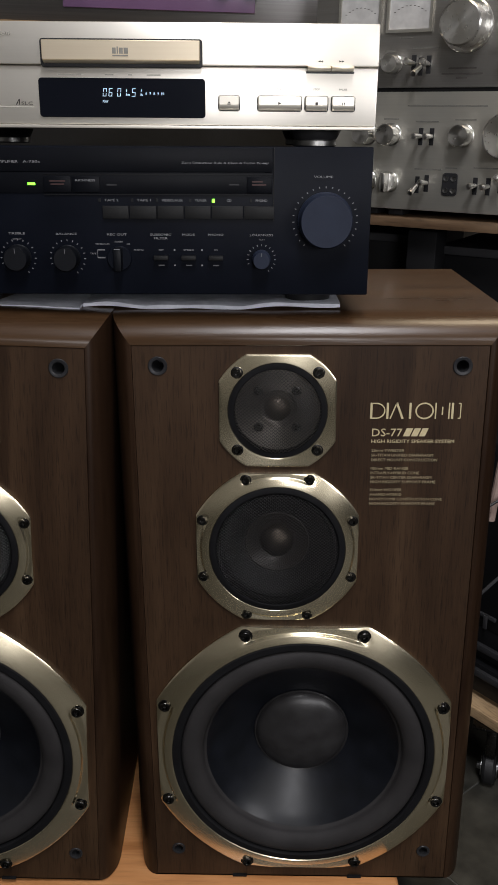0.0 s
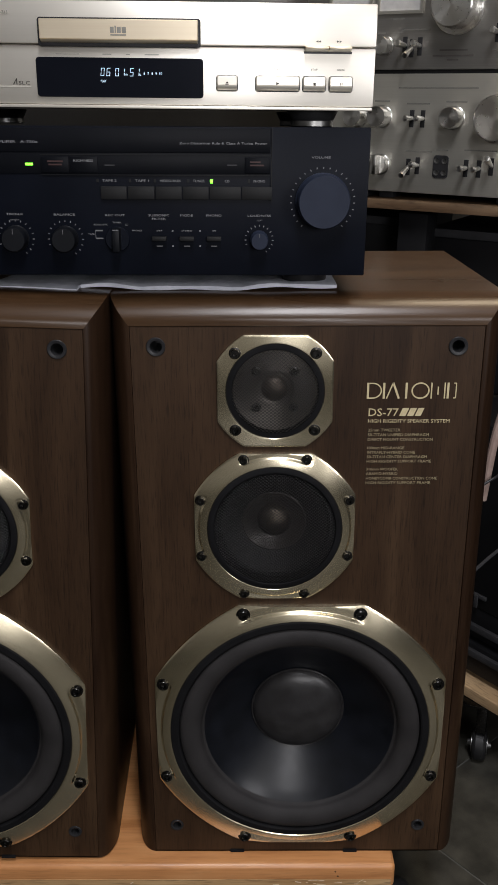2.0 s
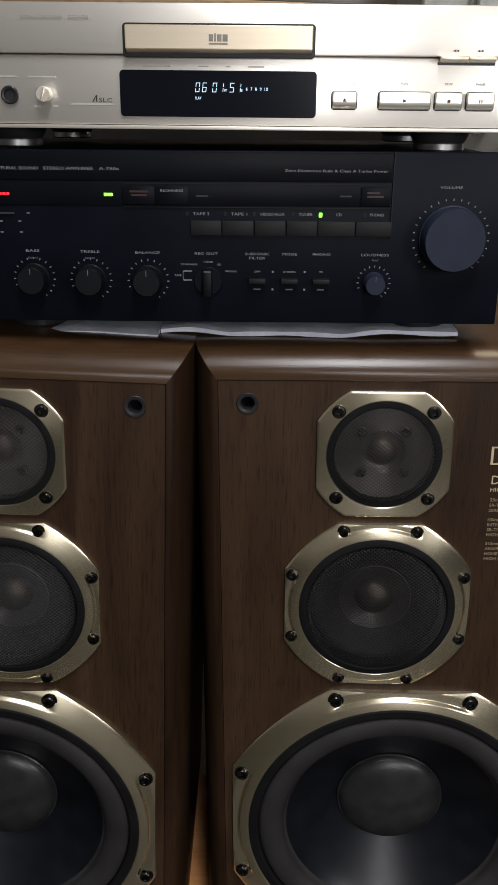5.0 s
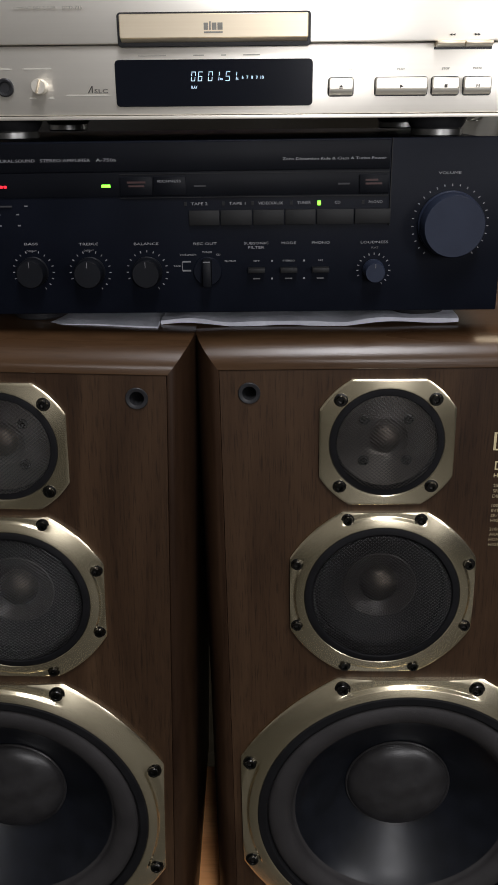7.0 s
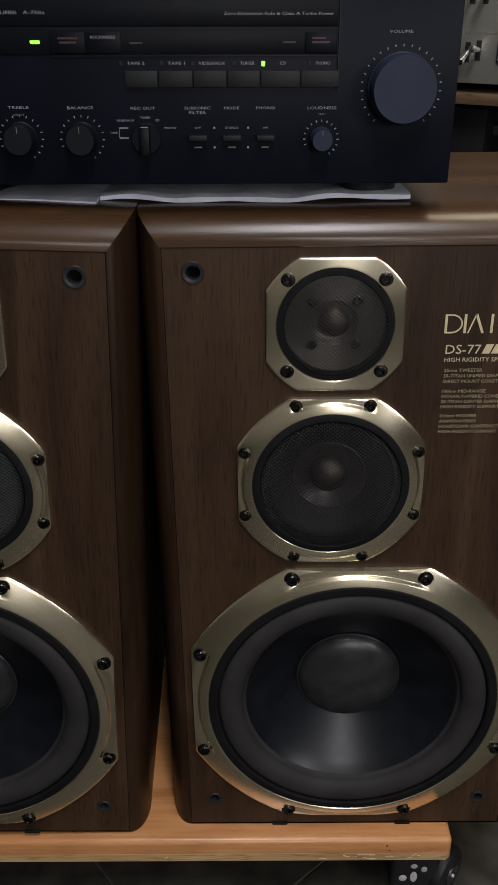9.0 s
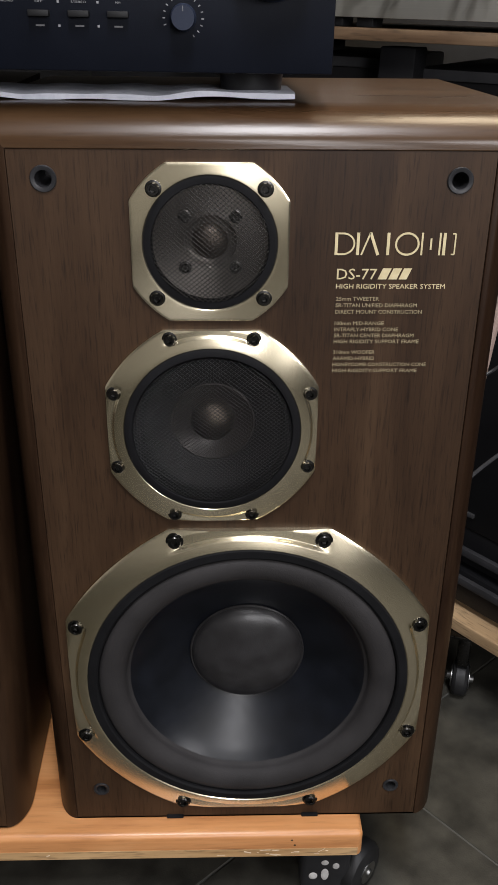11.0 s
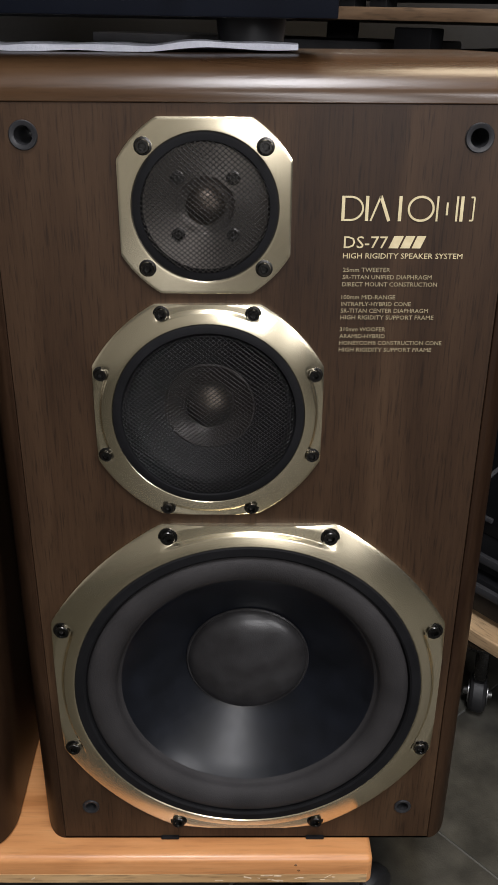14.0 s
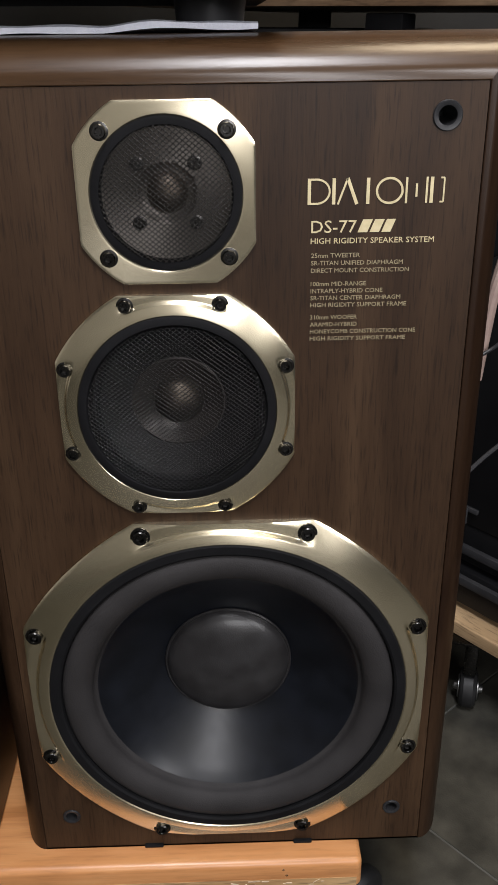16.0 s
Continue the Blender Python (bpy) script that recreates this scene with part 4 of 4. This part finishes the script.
def disc_player():
    part("case", a_box(CL + 0.004, CR - 0.004, 0.012, 0.275, CZ0 + 0.002, CZ1 - 0.001, bevel=0.002), CHAMPAGNE, CDP, "champagne painted steel case")
    low = part("lower_fascia", a_box(CL, CR, 0.0, 0.012, CZ0 + 0.0025, CZS - 0.0008, bevel=0.0012), CHAMPAGNE, CDP, "champagne lower fascia")
    up_bm = a_box(CL, CR, -0.0030, 0.012, CZS, CZ1, bevel=0.0014)
    for v in up_bm.verts:
        if v.co.y < 0.004:
            v.co.y += 0.0035 * (v.co.z - CZS) / (CZ1 - CZS)
    up = part("upper_fascia", up_bm, CHAMPAGNE, CDP, "champagne upper fascia")
    part("bottom_lip", a_box(CL + 0.001, CR - 0.001, -0.0014, 0.012, CZ0 - 0.0005, CZ0 + 0.0022, bevel=0.0006), BUTTON, CDP)
    # tray in a black recess
    part("tray_surround", rounded(-0.2375, -0.0998, -0.0042, 0.002, 1.0300, 1.0525, 0.0026), SOCKET, up, "black tray surround")
    tray = part("disc_tray", rounded(-0.2352, -0.1018, -0.0090, 0.002, 1.0352, 1.0510, 0.0010, 0.0006), TRAY, CDP, "pale gold closed disc tray")
    part("tray_lip", under_bevel(-0.2346, -0.1024, 1.0318, 1.0353, -0.0088, 0.0005, 0.002), TRAY, tray, smooth=50)
    for x0, x1, z0, z1 in ((-0.1755, -0.1724, 1.0404, 1.0450), (-0.1717, -0.1705, 1.0404, 1.0458), (-0.1698, -0.1665, 1.0404, 1.0450), (-0.1658, -0.1622, 1.0404, 1.0450), (-0.1755, -0.1622, 1.0384, 1.0394)):
        part("logo_shape", a_box(x0, x1, -0.0093, -0.0089, z0, z1), PRINT_GREY, tray, smooth=0)
    # display
    glass = part("display_window", rounded(-0.2412, -0.0978, -0.0018, 0.002, 0.9902, 1.0218, 0.0030), DISPLAY, CDP, "dark display window with lit digits")
    segs = {"0": "abcdef", "1": "bc", "5": "acdfg", "6": "acdefg"}
    for ch, x in (("0", -0.1862), ("6", -0.1812), ("0", -0.1738), ("1", -0.1688), ("5", -0.1612), ("1", -0.1562)):
        bm, w, hgt, t = bmesh.new(), 0.0030, 0.0064, 0.00042
        place = {"a": (0, w, hgt - t, hgt), "d": (0, w, 0, t), "g": (0, w, hgt / 2 - t / 2, hgt / 2 + t / 2), "f": (0, t, hgt / 2 + t, hgt - t), "e": (0, t, t, hgt / 2 - t), "b": (w - t, w, hgt / 2 + t, hgt - t), "c": (w - t, w, t, hgt / 2 - t)}
        for s in segs[ch]:
            p, q, r, v = place[s]
            box(bm, x + p, x + q, -0.0021, -0.0017, 1.0072 + r, 1.0072 + v)
        for v in bm.verts:
            v.co.x += 0.12 * (v.co.z - 1.0072)
        part("digit", bm, DIGITS, glass, smooth=0)
    for body, x, w in (("m", -0.1648, 0.0018), ("s", -0.1528, 0.0012), ("6", -0.1492, 0.0013), ("7", -0.1458, 0.0013), ("8", -0.1424, 0.0013), ("9", -0.1390, 0.0013), ("10", -0.1356, 0.0024)):
        writing(body, x, 1.0085 if body not in "ms" else 1.0078, -0.0019, w, 0.0022, DIGITS, glass, name="digits")
    writing("PLAY", -0.1862, 1.0022, -0.0019, 0.0046, 0.0020, DIGITS, glass, name="digits")
    for x0, x1 in ((-0.2240, -0.2040), (-0.1840, -0.1765), (-0.1640, -0.1605), (-0.1480, -0.1360)):
        part("unreadable_mark", a_box(x0, x1, -0.0003, 0.0002, 1.0241, 1.0249), PRINT_FAINT, low, smooth=0)
    # keys
    for x0, x1, sign in ((-0.0862, -0.0684, "eject"), (-0.0524, -0.0148, "play"), (-0.0115, 0.0080, "stop"), (0.0113, 0.0312, "pause")):
        part("key_gap_shadow", rounded(x0 - 0.0006, x1 + 0.0006, -0.0006, 0.001, 0.9960, 1.0091, 0.0024, 0.0002), SOCKET, low)
        key = part("key", rounded(x0, x1, -0.0042, 0.001, 1.0006, 1.0085, 0.0016, 0.0007), BUTTON, low, "rounded champagne push key")
        part("key_underside", under_bevel(x0 + 0.0004, x1 - 0.0004, 0.9968, 1.0010, -0.0041, -0.0008), BUTTON, key, smooth=50)
        cx, cz, bm = (x0 + x1) / 2, 1.0026, bmesh.new()
        y = -0.0044
        if sign == "stop":
            box(bm, cx - 0.0011, cx + 0.0011, y, y + 0.0003, cz - 0.0011, cz + 0.0011)
        elif sign == "pause":
            box(bm, cx - 0.0012, cx - 0.0004, y, y + 0.0003, cz - 0.0011, cz + 0.0011)
            box(bm, cx + 0.0004, cx + 0.0012, y, y + 0.0003, cz - 0.0011, cz + 0.0011)
        else:
            tri = ((-0.0013, -0.0012), (0.0016, 0.0), (-0.0013, 0.0012)) if sign == "play" else ((-0.0014, -0.0003), (0.0014, -0.0003), (0.0, 0.0014))
            f = bm.faces.new([bm.verts.new((cx + a, y, cz + b)) for a, b in tri])
            bmesh.ops.solidify(bm, geom=[f], thickness=-0.0003)
            if sign == "eject":
                box(bm, cx - 0.0014, cx + 0.0014, y, y + 0.0003, cz - 0.0012, cz - 0.0006)
        part("key_symbol", bm, PRINT_DARK, key, smooth=0)
    for body, x, w in (("OPEN/CLOSE", -0.0775, 0.0165), ("PLAY", -0.0340, 0.0055), ("STOP", -0.0020, 0.0055), ("PAUSE", 0.0210, 0.0065)):
        writing(body, x, 1.0135, -0.0001, w, 0.0015, PRINT_GREY, low, 0.5)
    for x0, x1 in ((-0.0106, 0.0090), (0.0096, 0.0290)):
        key = part("skip_key", a_box(x0, x1, -0.0085, 0.002, 1.0300, 1.0322, bevel=0.0005), TRAY, CDP, "flat gold skip key")
        part("key_underside", under_bevel(x0 + 0.0003, x1 - 0.0003, 1.0280, 1.0301, -0.0083, 0.0012, 0.002), BUTTON, key, smooth=50)
    # Dark strip put in as the shadow line under the skip keys.
    part("key_gap_shadow", a_box(-0.0114, 0.0298, -0.0005, 0.002, 1.0268, 1.0286), SOCKET, low, smooth=0)
    for x, s in ((0.0005, -1), (0.0185, 1)):
        bm = bmesh.new()
        for o in (-0.0011, 0.0011):
            f = bm.faces.new([bm.verts.new((x + o + s * a, -0.0034, 1.0362 + b)) for a, b in ((-0.0010, -0.0008), (0.0010, 0.0), (-0.0010, 0.0008))])
        bmesh.ops.solidify(bm, geom=bm.faces[:], thickness=-0.0006)
        part("skip_symbol", bm, PRINT_DARK, up, smooth=0)
    # left side: jack, level knob, lettering
    part("headphone_jack", turned([(0.0064, 0.0), (0.0064, -0.0020), (0.0056, -0.0026), (0.0042, -0.0022), (0.0036, -0.0006), (0, -0.0006)], seg=36, cx=-0.3225, cz=1.0040), SOCKET, low, "black headphone jack")
    lev = part("level_knob", turned([(0.0054, 0.0), (0.0054, -0.0075), (0.0049, -0.0085), (0, -0.0085)], seg=36, cx=-0.2965, cz=1.0045), BUTTON, low, "small silver level knob")
    bm = a_box(-0.0007, 0.0007, -0.0105, -0.0080, -0.0048, 0.0048, bevel=0.0003)
    bm.transform(pose(-0.2965, 0, 1.0045, 0, 20, 0))
    part("grip", bm, TRAY, lev)
    for x0, x1, z in ((-0.3080, -0.2880, 1.0165), (-0.3320, -0.3170, 1.0165), (-0.2780, -0.2470, 0.9982), (-0.3050, -0.3010, 0.9965), (-0.2910, -0.2875, 0.9965)):
        part("unreadable_mark", a_box(x0, x1, -0.0003, 0.0002, z - 0.0005, z + 0.0005), PRINT_FAINT, low, smooth=0)
    writing("SLC", -0.2572, 0.9998, -0.0001, 0.0098, 0.0028, PRINT_DARK, low)
    bm = bmesh.new()
    for q in (((-0.2622, 0.9998), (-0.2612, 0.9998), (-0.2586, 1.0046), (-0.2592, 1.0046)), ((-0.2592, 1.0046), (-0.2584, 1.0046), (-0.2584, 0.9998), (-0.2592, 0.9998))):
        bm.faces.new([bm.verts.new((x, -0.0003, z)) for x, z in q])
    bmesh.ops.solidify(bm, geom=bm.faces[:], thickness=-0.0003)
    part("logo_shape", bm, PRINT_DARK, low, smooth=0)
    writing("COMPACT DISC PLAYER", -0.3105, 1.0553, -0.0014, 0.0300, 0.0017, PRINT_GREY, up)
    writing("DCD-735", -0.2760, 1.0550, -0.0014, 0.0140, 0.0022, PRINT_GREY, up)
    for x, y in ((CL + 0.055, 0.032), (0.000, 0.032), (CL + 0.055, 0.235), (0.000, 0.235)):
        bm = turned([(0.0, -0.0152), (0.0178, -0.0152), (0.0188, -0.0145), (0.0188, -0.0090), (0.0200, -0.0080), (0.0235, -0.0010), (0.0235, 0.0), (0.0, 0.0)], seg=48)
        bm.transform(pose(x, y, CZ0 + 0.0005, 90, 0, 0))
        foot = part("foot", bm, SOCKET, CDP, "black round foot with a silver band")
        ring = turned([(0.0187, -0.0146), (0.0194, -0.0140), (0.0194, -0.0098), (0.0187, -0.0092)], seg=48)
        ring.transform(pose(x, y, CZ0 + 0.0005, 90, 0, 0))
        part("silver_band", ring, STEEL, foot)


disc_player()


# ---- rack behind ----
# Rack and back units are scaled about an early camera position, fitting that view.
RACK_SCALE, DROP = 1.19, -0.183
ABOUT_EYE = pose(0.0084, 0.1556, DROP) @ Matrix.Scale(RACK_SCALE, 4)
RACK = ABOUT_EYE @ leaning(pose(0.18, 0.3118, 0, 0, 0, -30) @ pose(0.0125, 0, -0.0115), 0, 0.98, 1.3)
GROUND = -DROP / RACK_SCALE + 0.004   # the floor in the rack's own measure


def on_rack(x, y, z):
    return RACK @ pose(x, y, z)


def round_knob(parent, x, z, r, deep, mat=SILVER_KNOB, name="knob", y=0.0):
    prof = [(r * 1.08, y), (r * 1.08, y - 0.0015), (r, y - 0.0020), (r, y - deep + 0.0015), (r * 0.93, y - deep), (r * 0.80, y - deep), (r * 0.30, y - deep + 0.0008), (0, y - deep + 0.0002)]
    return part(name, turned(prof, seg=48, cx=x, cz=z), mat, parent, "turned silver knob")


def lever(parent, x, z, up):
    """Flat toggle lever in a dark slot."""
    slot = part("lever_slot", a_box(x - 0.0028, x + 0.0028, -0.0007, 0.001, z - 0.0105, z + 0.0095), SOCKET, parent, smooth=0)
    bm = turned([(0.0, -0.026), (0.0032, -0.0255), (0.0038, -0.024), (0.0027, -0.004), (0.0024, 0.002)], seg=16)
    bm.transform(pose(x, 0, z, -22 * up, 0, 0))
    part("lever", bm, SILVER_KNOB, slot, "silver toggle lever")


def component(name, m, u0, u1, z0, z1, mat, label, category, deep=0.32):
    t = thing(name, m, label, category)
    part("case", a_box(u0 + 0.004, u1 - 0.004, 0.006, deep, z0 + 0.003, z1 - 0.002, bevel=0.002), BLACK_BOX, t)
    f = part("faceplate", a_box(u0, u1, 0.0, 0.006, z0, z1, bevel=0.0008), mat, t, "brushed metal faceplate")
    return t, f


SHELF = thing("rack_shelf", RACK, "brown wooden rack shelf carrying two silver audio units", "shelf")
part("board", a_box(-0.34, 0.40, -0.006, 0.40, 0.8715, 0.8835, bevel=0.001), SHELF_WOOD, SHELF, "brown wooden shelf board")
for u in (-0.045, 0.40):
    part("post", a_box(u - 0.02, u + 0.02, 0.02, 0.06, GROUND + 0.02, 0.866, bevel=0.002), RUBBER, SHELF, "black steel post")


def lower_unit():
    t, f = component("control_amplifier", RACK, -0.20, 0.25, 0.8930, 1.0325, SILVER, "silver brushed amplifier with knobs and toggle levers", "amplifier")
    for x, z, r, d in ((-0.122, 0.983, 0.0125, 0.022), (-0.0895, 0.983, 0.0125, 0.022), (0.0035, 0.983, 0.0125, 0.022), (0.060, 0.983, 0.0260, 0.026), (0.125, 0.983, 0.0125, 0.022), (0.18, 0.983, 0.0125, 0.022)):
        round_knob(f, x, z, r, d)
    for x, z in ((-0.118, 0.926), (-0.088, 0.926)):
        k = round_knob(f, x, z, 0.0120, 0.010)
        part("flat_grip", a_box(x - 0.0035, x + 0.0035, -0.024, -0.009, z - 0.0115, z + 0.0115, bevel=0.001), SILVER_KNOB, k)
    for x, z, u in ((-0.050, 0.9815, 0), (-0.036, 0.9815, 0), (-0.050, 0.9245, -1), (-0.038, 0.9265, 0.2), (0.024, 0.926, 0), (0.040, 0.926, 0), (0.055, 0.929, 1), (0.095, 0.926, 0), (0.11, 0.926, 0)):
        lever(f, x, z, u)
    plate = part("jack_plate", rounded(-0.0175, 0.0020, -0.0016, 0.001, 0.9125, 0.9395, 0.0040), SOCKET, f, "black four-hole jack plate")
    for x in (-0.0125, -0.0030):
        for z in (0.919, 0.933):
            part("jack", turned([(0.0035, -0.0014), (0.0035, -0.0028), (0.0022, -0.0026), (0.0018, -0.0020), (0, -0.0020)], seg=20, cx=x, cz=z), STEEL, plate)
    for x0, x1, z in ((-0.070, 0.030, 1.0165), (-0.100, -0.080, 1.001), (-0.058, -0.028, 0.9985), (-0.008, 0.018, 1.001), (-0.055, -0.020, 0.943), (-0.015, 0.0, 0.9455), (0.020, 0.060, 0.9465)):
        part("unreadable_mark", a_box(x0, x1, -0.0003, 0.0002, z - 0.0008, z + 0.0008), PRINT_SILVER, f, smooth=0)
    for x in (-0.12, -0.085, 0.07, 0.20):
        part("foot", a_box(x - 0.010, x + 0.010, 0.02, 0.05, 0.8835, 0.8965, bevel=0.002), SOCKET, t)


def upper_unit():
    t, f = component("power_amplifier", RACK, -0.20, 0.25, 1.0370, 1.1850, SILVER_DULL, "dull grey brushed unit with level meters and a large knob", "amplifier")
    for u0, u1 in ((-0.168, -0.111), (-0.104, -0.046)):
        frame_bm = bmesh.new()
        for a in ((u0, u1, 1.142, 1.1455), (u0, u1, 1.0985, 1.102), (u0, u0 + 0.003, 1.102, 1.142), (u1 - 0.003, u1, 1.102, 1.142)):
            box(frame_bm, a[0], a[1], -0.0035, 0.001, a[2], a[3])
        w = part("meter_frame", frame_bm, SILVER, f, "silver meter frame", smooth=0)
        part("meter_face", a_box(u0 + 0.003, u1 - 0.003, -0.0006, 0.001, 1.102, 1.142), HUB, w, "pale level meter face", smooth=0)
        scale_bm = bmesh.new()
        for k in range(9):
            a = radians(50 + 10 * k)
            x, z = (u0 + u1) / 2 + 0.030 * math.cos(a), 1.098 + 0.030 * math.sin(a)
            box(scale_bm, x - 0.0012, x + 0.0012, -0.0010, -0.0005, z - 0.0003, z + 0.0003)
        part("meter_scale", scale_bm, PRINT_DARK, w, smooth=0)
    k = part("large_knob_ring", turned([(0.030, 0.0), (0.030, -0.004), (0.0285, -0.0055), (0.024, -0.0055)], seg=64, cx=-0.003, cz=1.104), SILVER_KNOB, f)
    round_knob(k, -0.003, 1.104, 0.0245, 0.030, name="large_knob")
    for x in (-0.122, -0.092):
        round_knob(f, x, 1.064, 0.0105, 0.018)
    for x, z, u in ((-0.066, 1.064, 0.1), (-0.057, 1.061, -1), (-0.047, 1.063, 0.2), (0.046, 1.076, 0.1), (0.060, 1.076, 0.1), (0.053, 1.118, 0.3), (0.10, 1.07, 0.1)):
        lever(f, x, z, u)
    for x0, x1, z in ((-0.022, 0.012, 1.0580), (-0.030, 0.020, 1.0520), (-0.012, 0.002, 1.0475), (-0.070, -0.035, 1.081), (-0.105, -0.090, 1.0785), (-0.085, -0.070, 1.093), (0.040, 0.070, 1.058)):
        part("unreadable_mark", a_box(x0, x1, -0.0003, 0.0002, z - 0.0009, z + 0.0009), PRINT_DARK if z < 1.06 and x0 < 0 else PRINT_SILVER, f, smooth=0)
    part("foot_rail", a_box(-0.19, 0.24, 0.01, 0.30, 1.0325, 1.0372), SOCKET, t, smooth=0)


lower_unit()
upper_unit()


def dark_unit(name, m, w, d, z0, z1, label, category, edge=True, mat=BLACK_BOX):
    t = thing(name, m, label, category)
    part("case", a_box(-w / 2, w / 2, 0.004, d, z0, z1, bevel=0.004), mat, t)
    if edge:
        part("top_edge", a_box(-w / 2, w / 2, -0.002, 0.006, z1 - 0.012, z1 - 0.001, bevel=0.001), GREY_EDGE, t, "dusty grey upper edge")
    return t


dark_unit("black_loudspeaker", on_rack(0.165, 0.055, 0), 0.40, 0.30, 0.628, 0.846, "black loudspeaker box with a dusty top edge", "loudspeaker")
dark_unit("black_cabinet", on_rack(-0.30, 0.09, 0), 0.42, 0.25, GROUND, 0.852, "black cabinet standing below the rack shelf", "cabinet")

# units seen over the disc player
BACK = ABOUT_EYE @ pose(-0.24, 0.62, 0, 0, 3.0, -6)


def back_units():
    t, f = component("grey_tuner", BACK, -0.32, 0.30, 1.130, 1.235, GREY_FACE, "dark grey audio unit with a violet light reflection tinted on its face", "tuner", deep=0.2)
    # Violet light on the face, put in as a tinted panel.
    part("violet_glow_panel", a_box(-0.17, 0.12, -0.003, 0.001, 1.15, 1.222, bevel=0.0008), VIOLET_GLOW, f, "panel tinted as a violet light reflection")
    for x in (0.075, 0.115):
        part("small_knob", turned([(0.010, 0.0), (0.010, -0.012), (0.009, -0.013), (0, -0.013)], seg=24, cx=x, cz=1.178), SOCKET, f)
    s = thing("back_shelf", BACK, "pale wooden shelf end behind the disc player", "shelf")
    part("board", a_box(-0.45, 0.34, -0.02, 0.25, 1.105, 1.128, bevel=0.001), PALE_WOOD, s)
    part("post", a_box(-0.44, -0.40, 0.0, 0.04, GROUND + 0.03, 1.104, bevel=0.002), BLACK_BOX, s)
    part("post", a_box(0.29, 0.33, 0.0, 0.04, GROUND - 0.012, 1.104, bevel=0.002), BLACK_BOX, s)


back_units()


# ---- second dolly with black units, at the right ----
D2 = pose(0.283, 0.322, 0, 0, 0, -52)


def second_dolly():
    t = thing("wooden_dolly", D2, "pale wooden dolly on black casters carrying black audio units", "dolly")
    part("board", plank(bmesh.new(), -0.12, 0.50, 0.0, 0.40, 0.121, 0.140, 0.002), PALE_WOOD, t, "pale wooden dolly board")
    for x, y in ((0.018, 0.020), (0.44, 0.02), (-0.06, 0.34), (0.44, 0.34)):
        caster(t, x, y, 0.121, wheel=0.0265, turn=35)
    for i, (z0, z1) in enumerate(((0.150, 0.200), (0.209, 0.262))):
        u = thing("black_component", D2 @ pose(0.19, 0.020 + 0.006 * i, 0), "flat black audio unit with a dull grey edge", "audio unit", "stack of black units")
        part("case", a_box(-0.30, 0.21, 0.004, 0.33, z0, z1, bevel=0.002), BLACK_BOX, u)
        part("lower_trim", a_box(-0.30, 0.21, -0.003, 0.006, z0 + 0.014 + 0.018 * (1 - i), z0 + 0.025 + 0.018 * (1 - i), bevel=0.001), GREY_EDGE, u, "grey metal trim")
        for x in (-0.26, 0.18):
            part("foot", a_box(x - 0.012, x + 0.012, 0.02, 0.05, z0 - (0.0102 if i == 0 else 0.009), z0 + 0.001), SOCKET, u, smooth=0)
    c = thing("black_case", D2 @ pose(0.19, 0.026, 0), "black case with a small metal latch", "case")
    part("shell", a_box(-0.30, 0.20, 0.0, 0.33, 0.2625, 0.560, bevel=0.006), BLACK_BOX, c)
    latch = part("latch", a_box(-0.222, -0.190, -0.004, 0.001, 0.284, 0.290, bevel=0.001), GREY_EDGE, c, "small metal latch")
    part("latch_hook", a_box(-0.210, -0.203, -0.006, -0.003, 0.267, 0.289, bevel=0.001), GREY_EDGE, latch)


second_dolly()
strap = part("strap", tube([(0.290, 0.215, 0.80), (0.279, 0.22, 0.72), (0.268, 0.22, 0.653), (0.257, 0.22, 0.60), (0.251, 0.22, 0.546), (0.248, 0.222, 0.505)], 0.0055, 10), STRAP)
tagged(strap, "dusty pink cable hanging beside the loudspeaker", "cable")
wire = part("cable", tube([(0.235, 0.245, 0.365), (0.256, 0.25, 0.386), (0.287, 0.25, 0.418), (0.35, 0.25, 0.47), (0.42, 0.25, 0.52)], 0.0024, 8), GREY_EDGE)
tagged(wire, "thin dark grey cable against black cases", "cable")
wire = part("cable", tube([(0.235, 0.205, 0.528), (0.255, 0.208, 0.540), (0.285, 0.21, 0.556), (0.40, 0.23, 0.58)], 0.0018, 8), SOCKET)
tagged(wire, "thin black cable crossing the pink one", "cable")


# ---- floor tiles ----
TILE_SIZE, TURN_TILES = 0.44, 40.5


def floor_tiles():
    bm = a_box(-TILE_SIZE / 2 + 0.0012, TILE_SIZE / 2 - 0.0012, -TILE_SIZE / 2 + 0.0012, TILE_SIZE / 2 - 0.0012, -0.008, 0.0, bevel=0.0008, seg=1)
    first = part("tile", bm, TILE, FLOOR, smooth=0)
    me, turn = first.data, Matrix.Rotation(radians(TURN_TILES), 4, "Z")
    bpy.data.objects.remove(first)
    for i in range(-11, 12):
        for j in range(-11, 12):
            c = turn @ Vector((0.03 + i * TILE_SIZE, 0.274 + j * TILE_SIZE, 0))
            if -2.88 < c.x < 1.38 and -2.88 < c.y < 1.13:
                ob = new("tile", me)
                ob.parent = FLOOR
                ob.matrix_basis = Matrix.Translation(c) @ turn


floor_tiles()
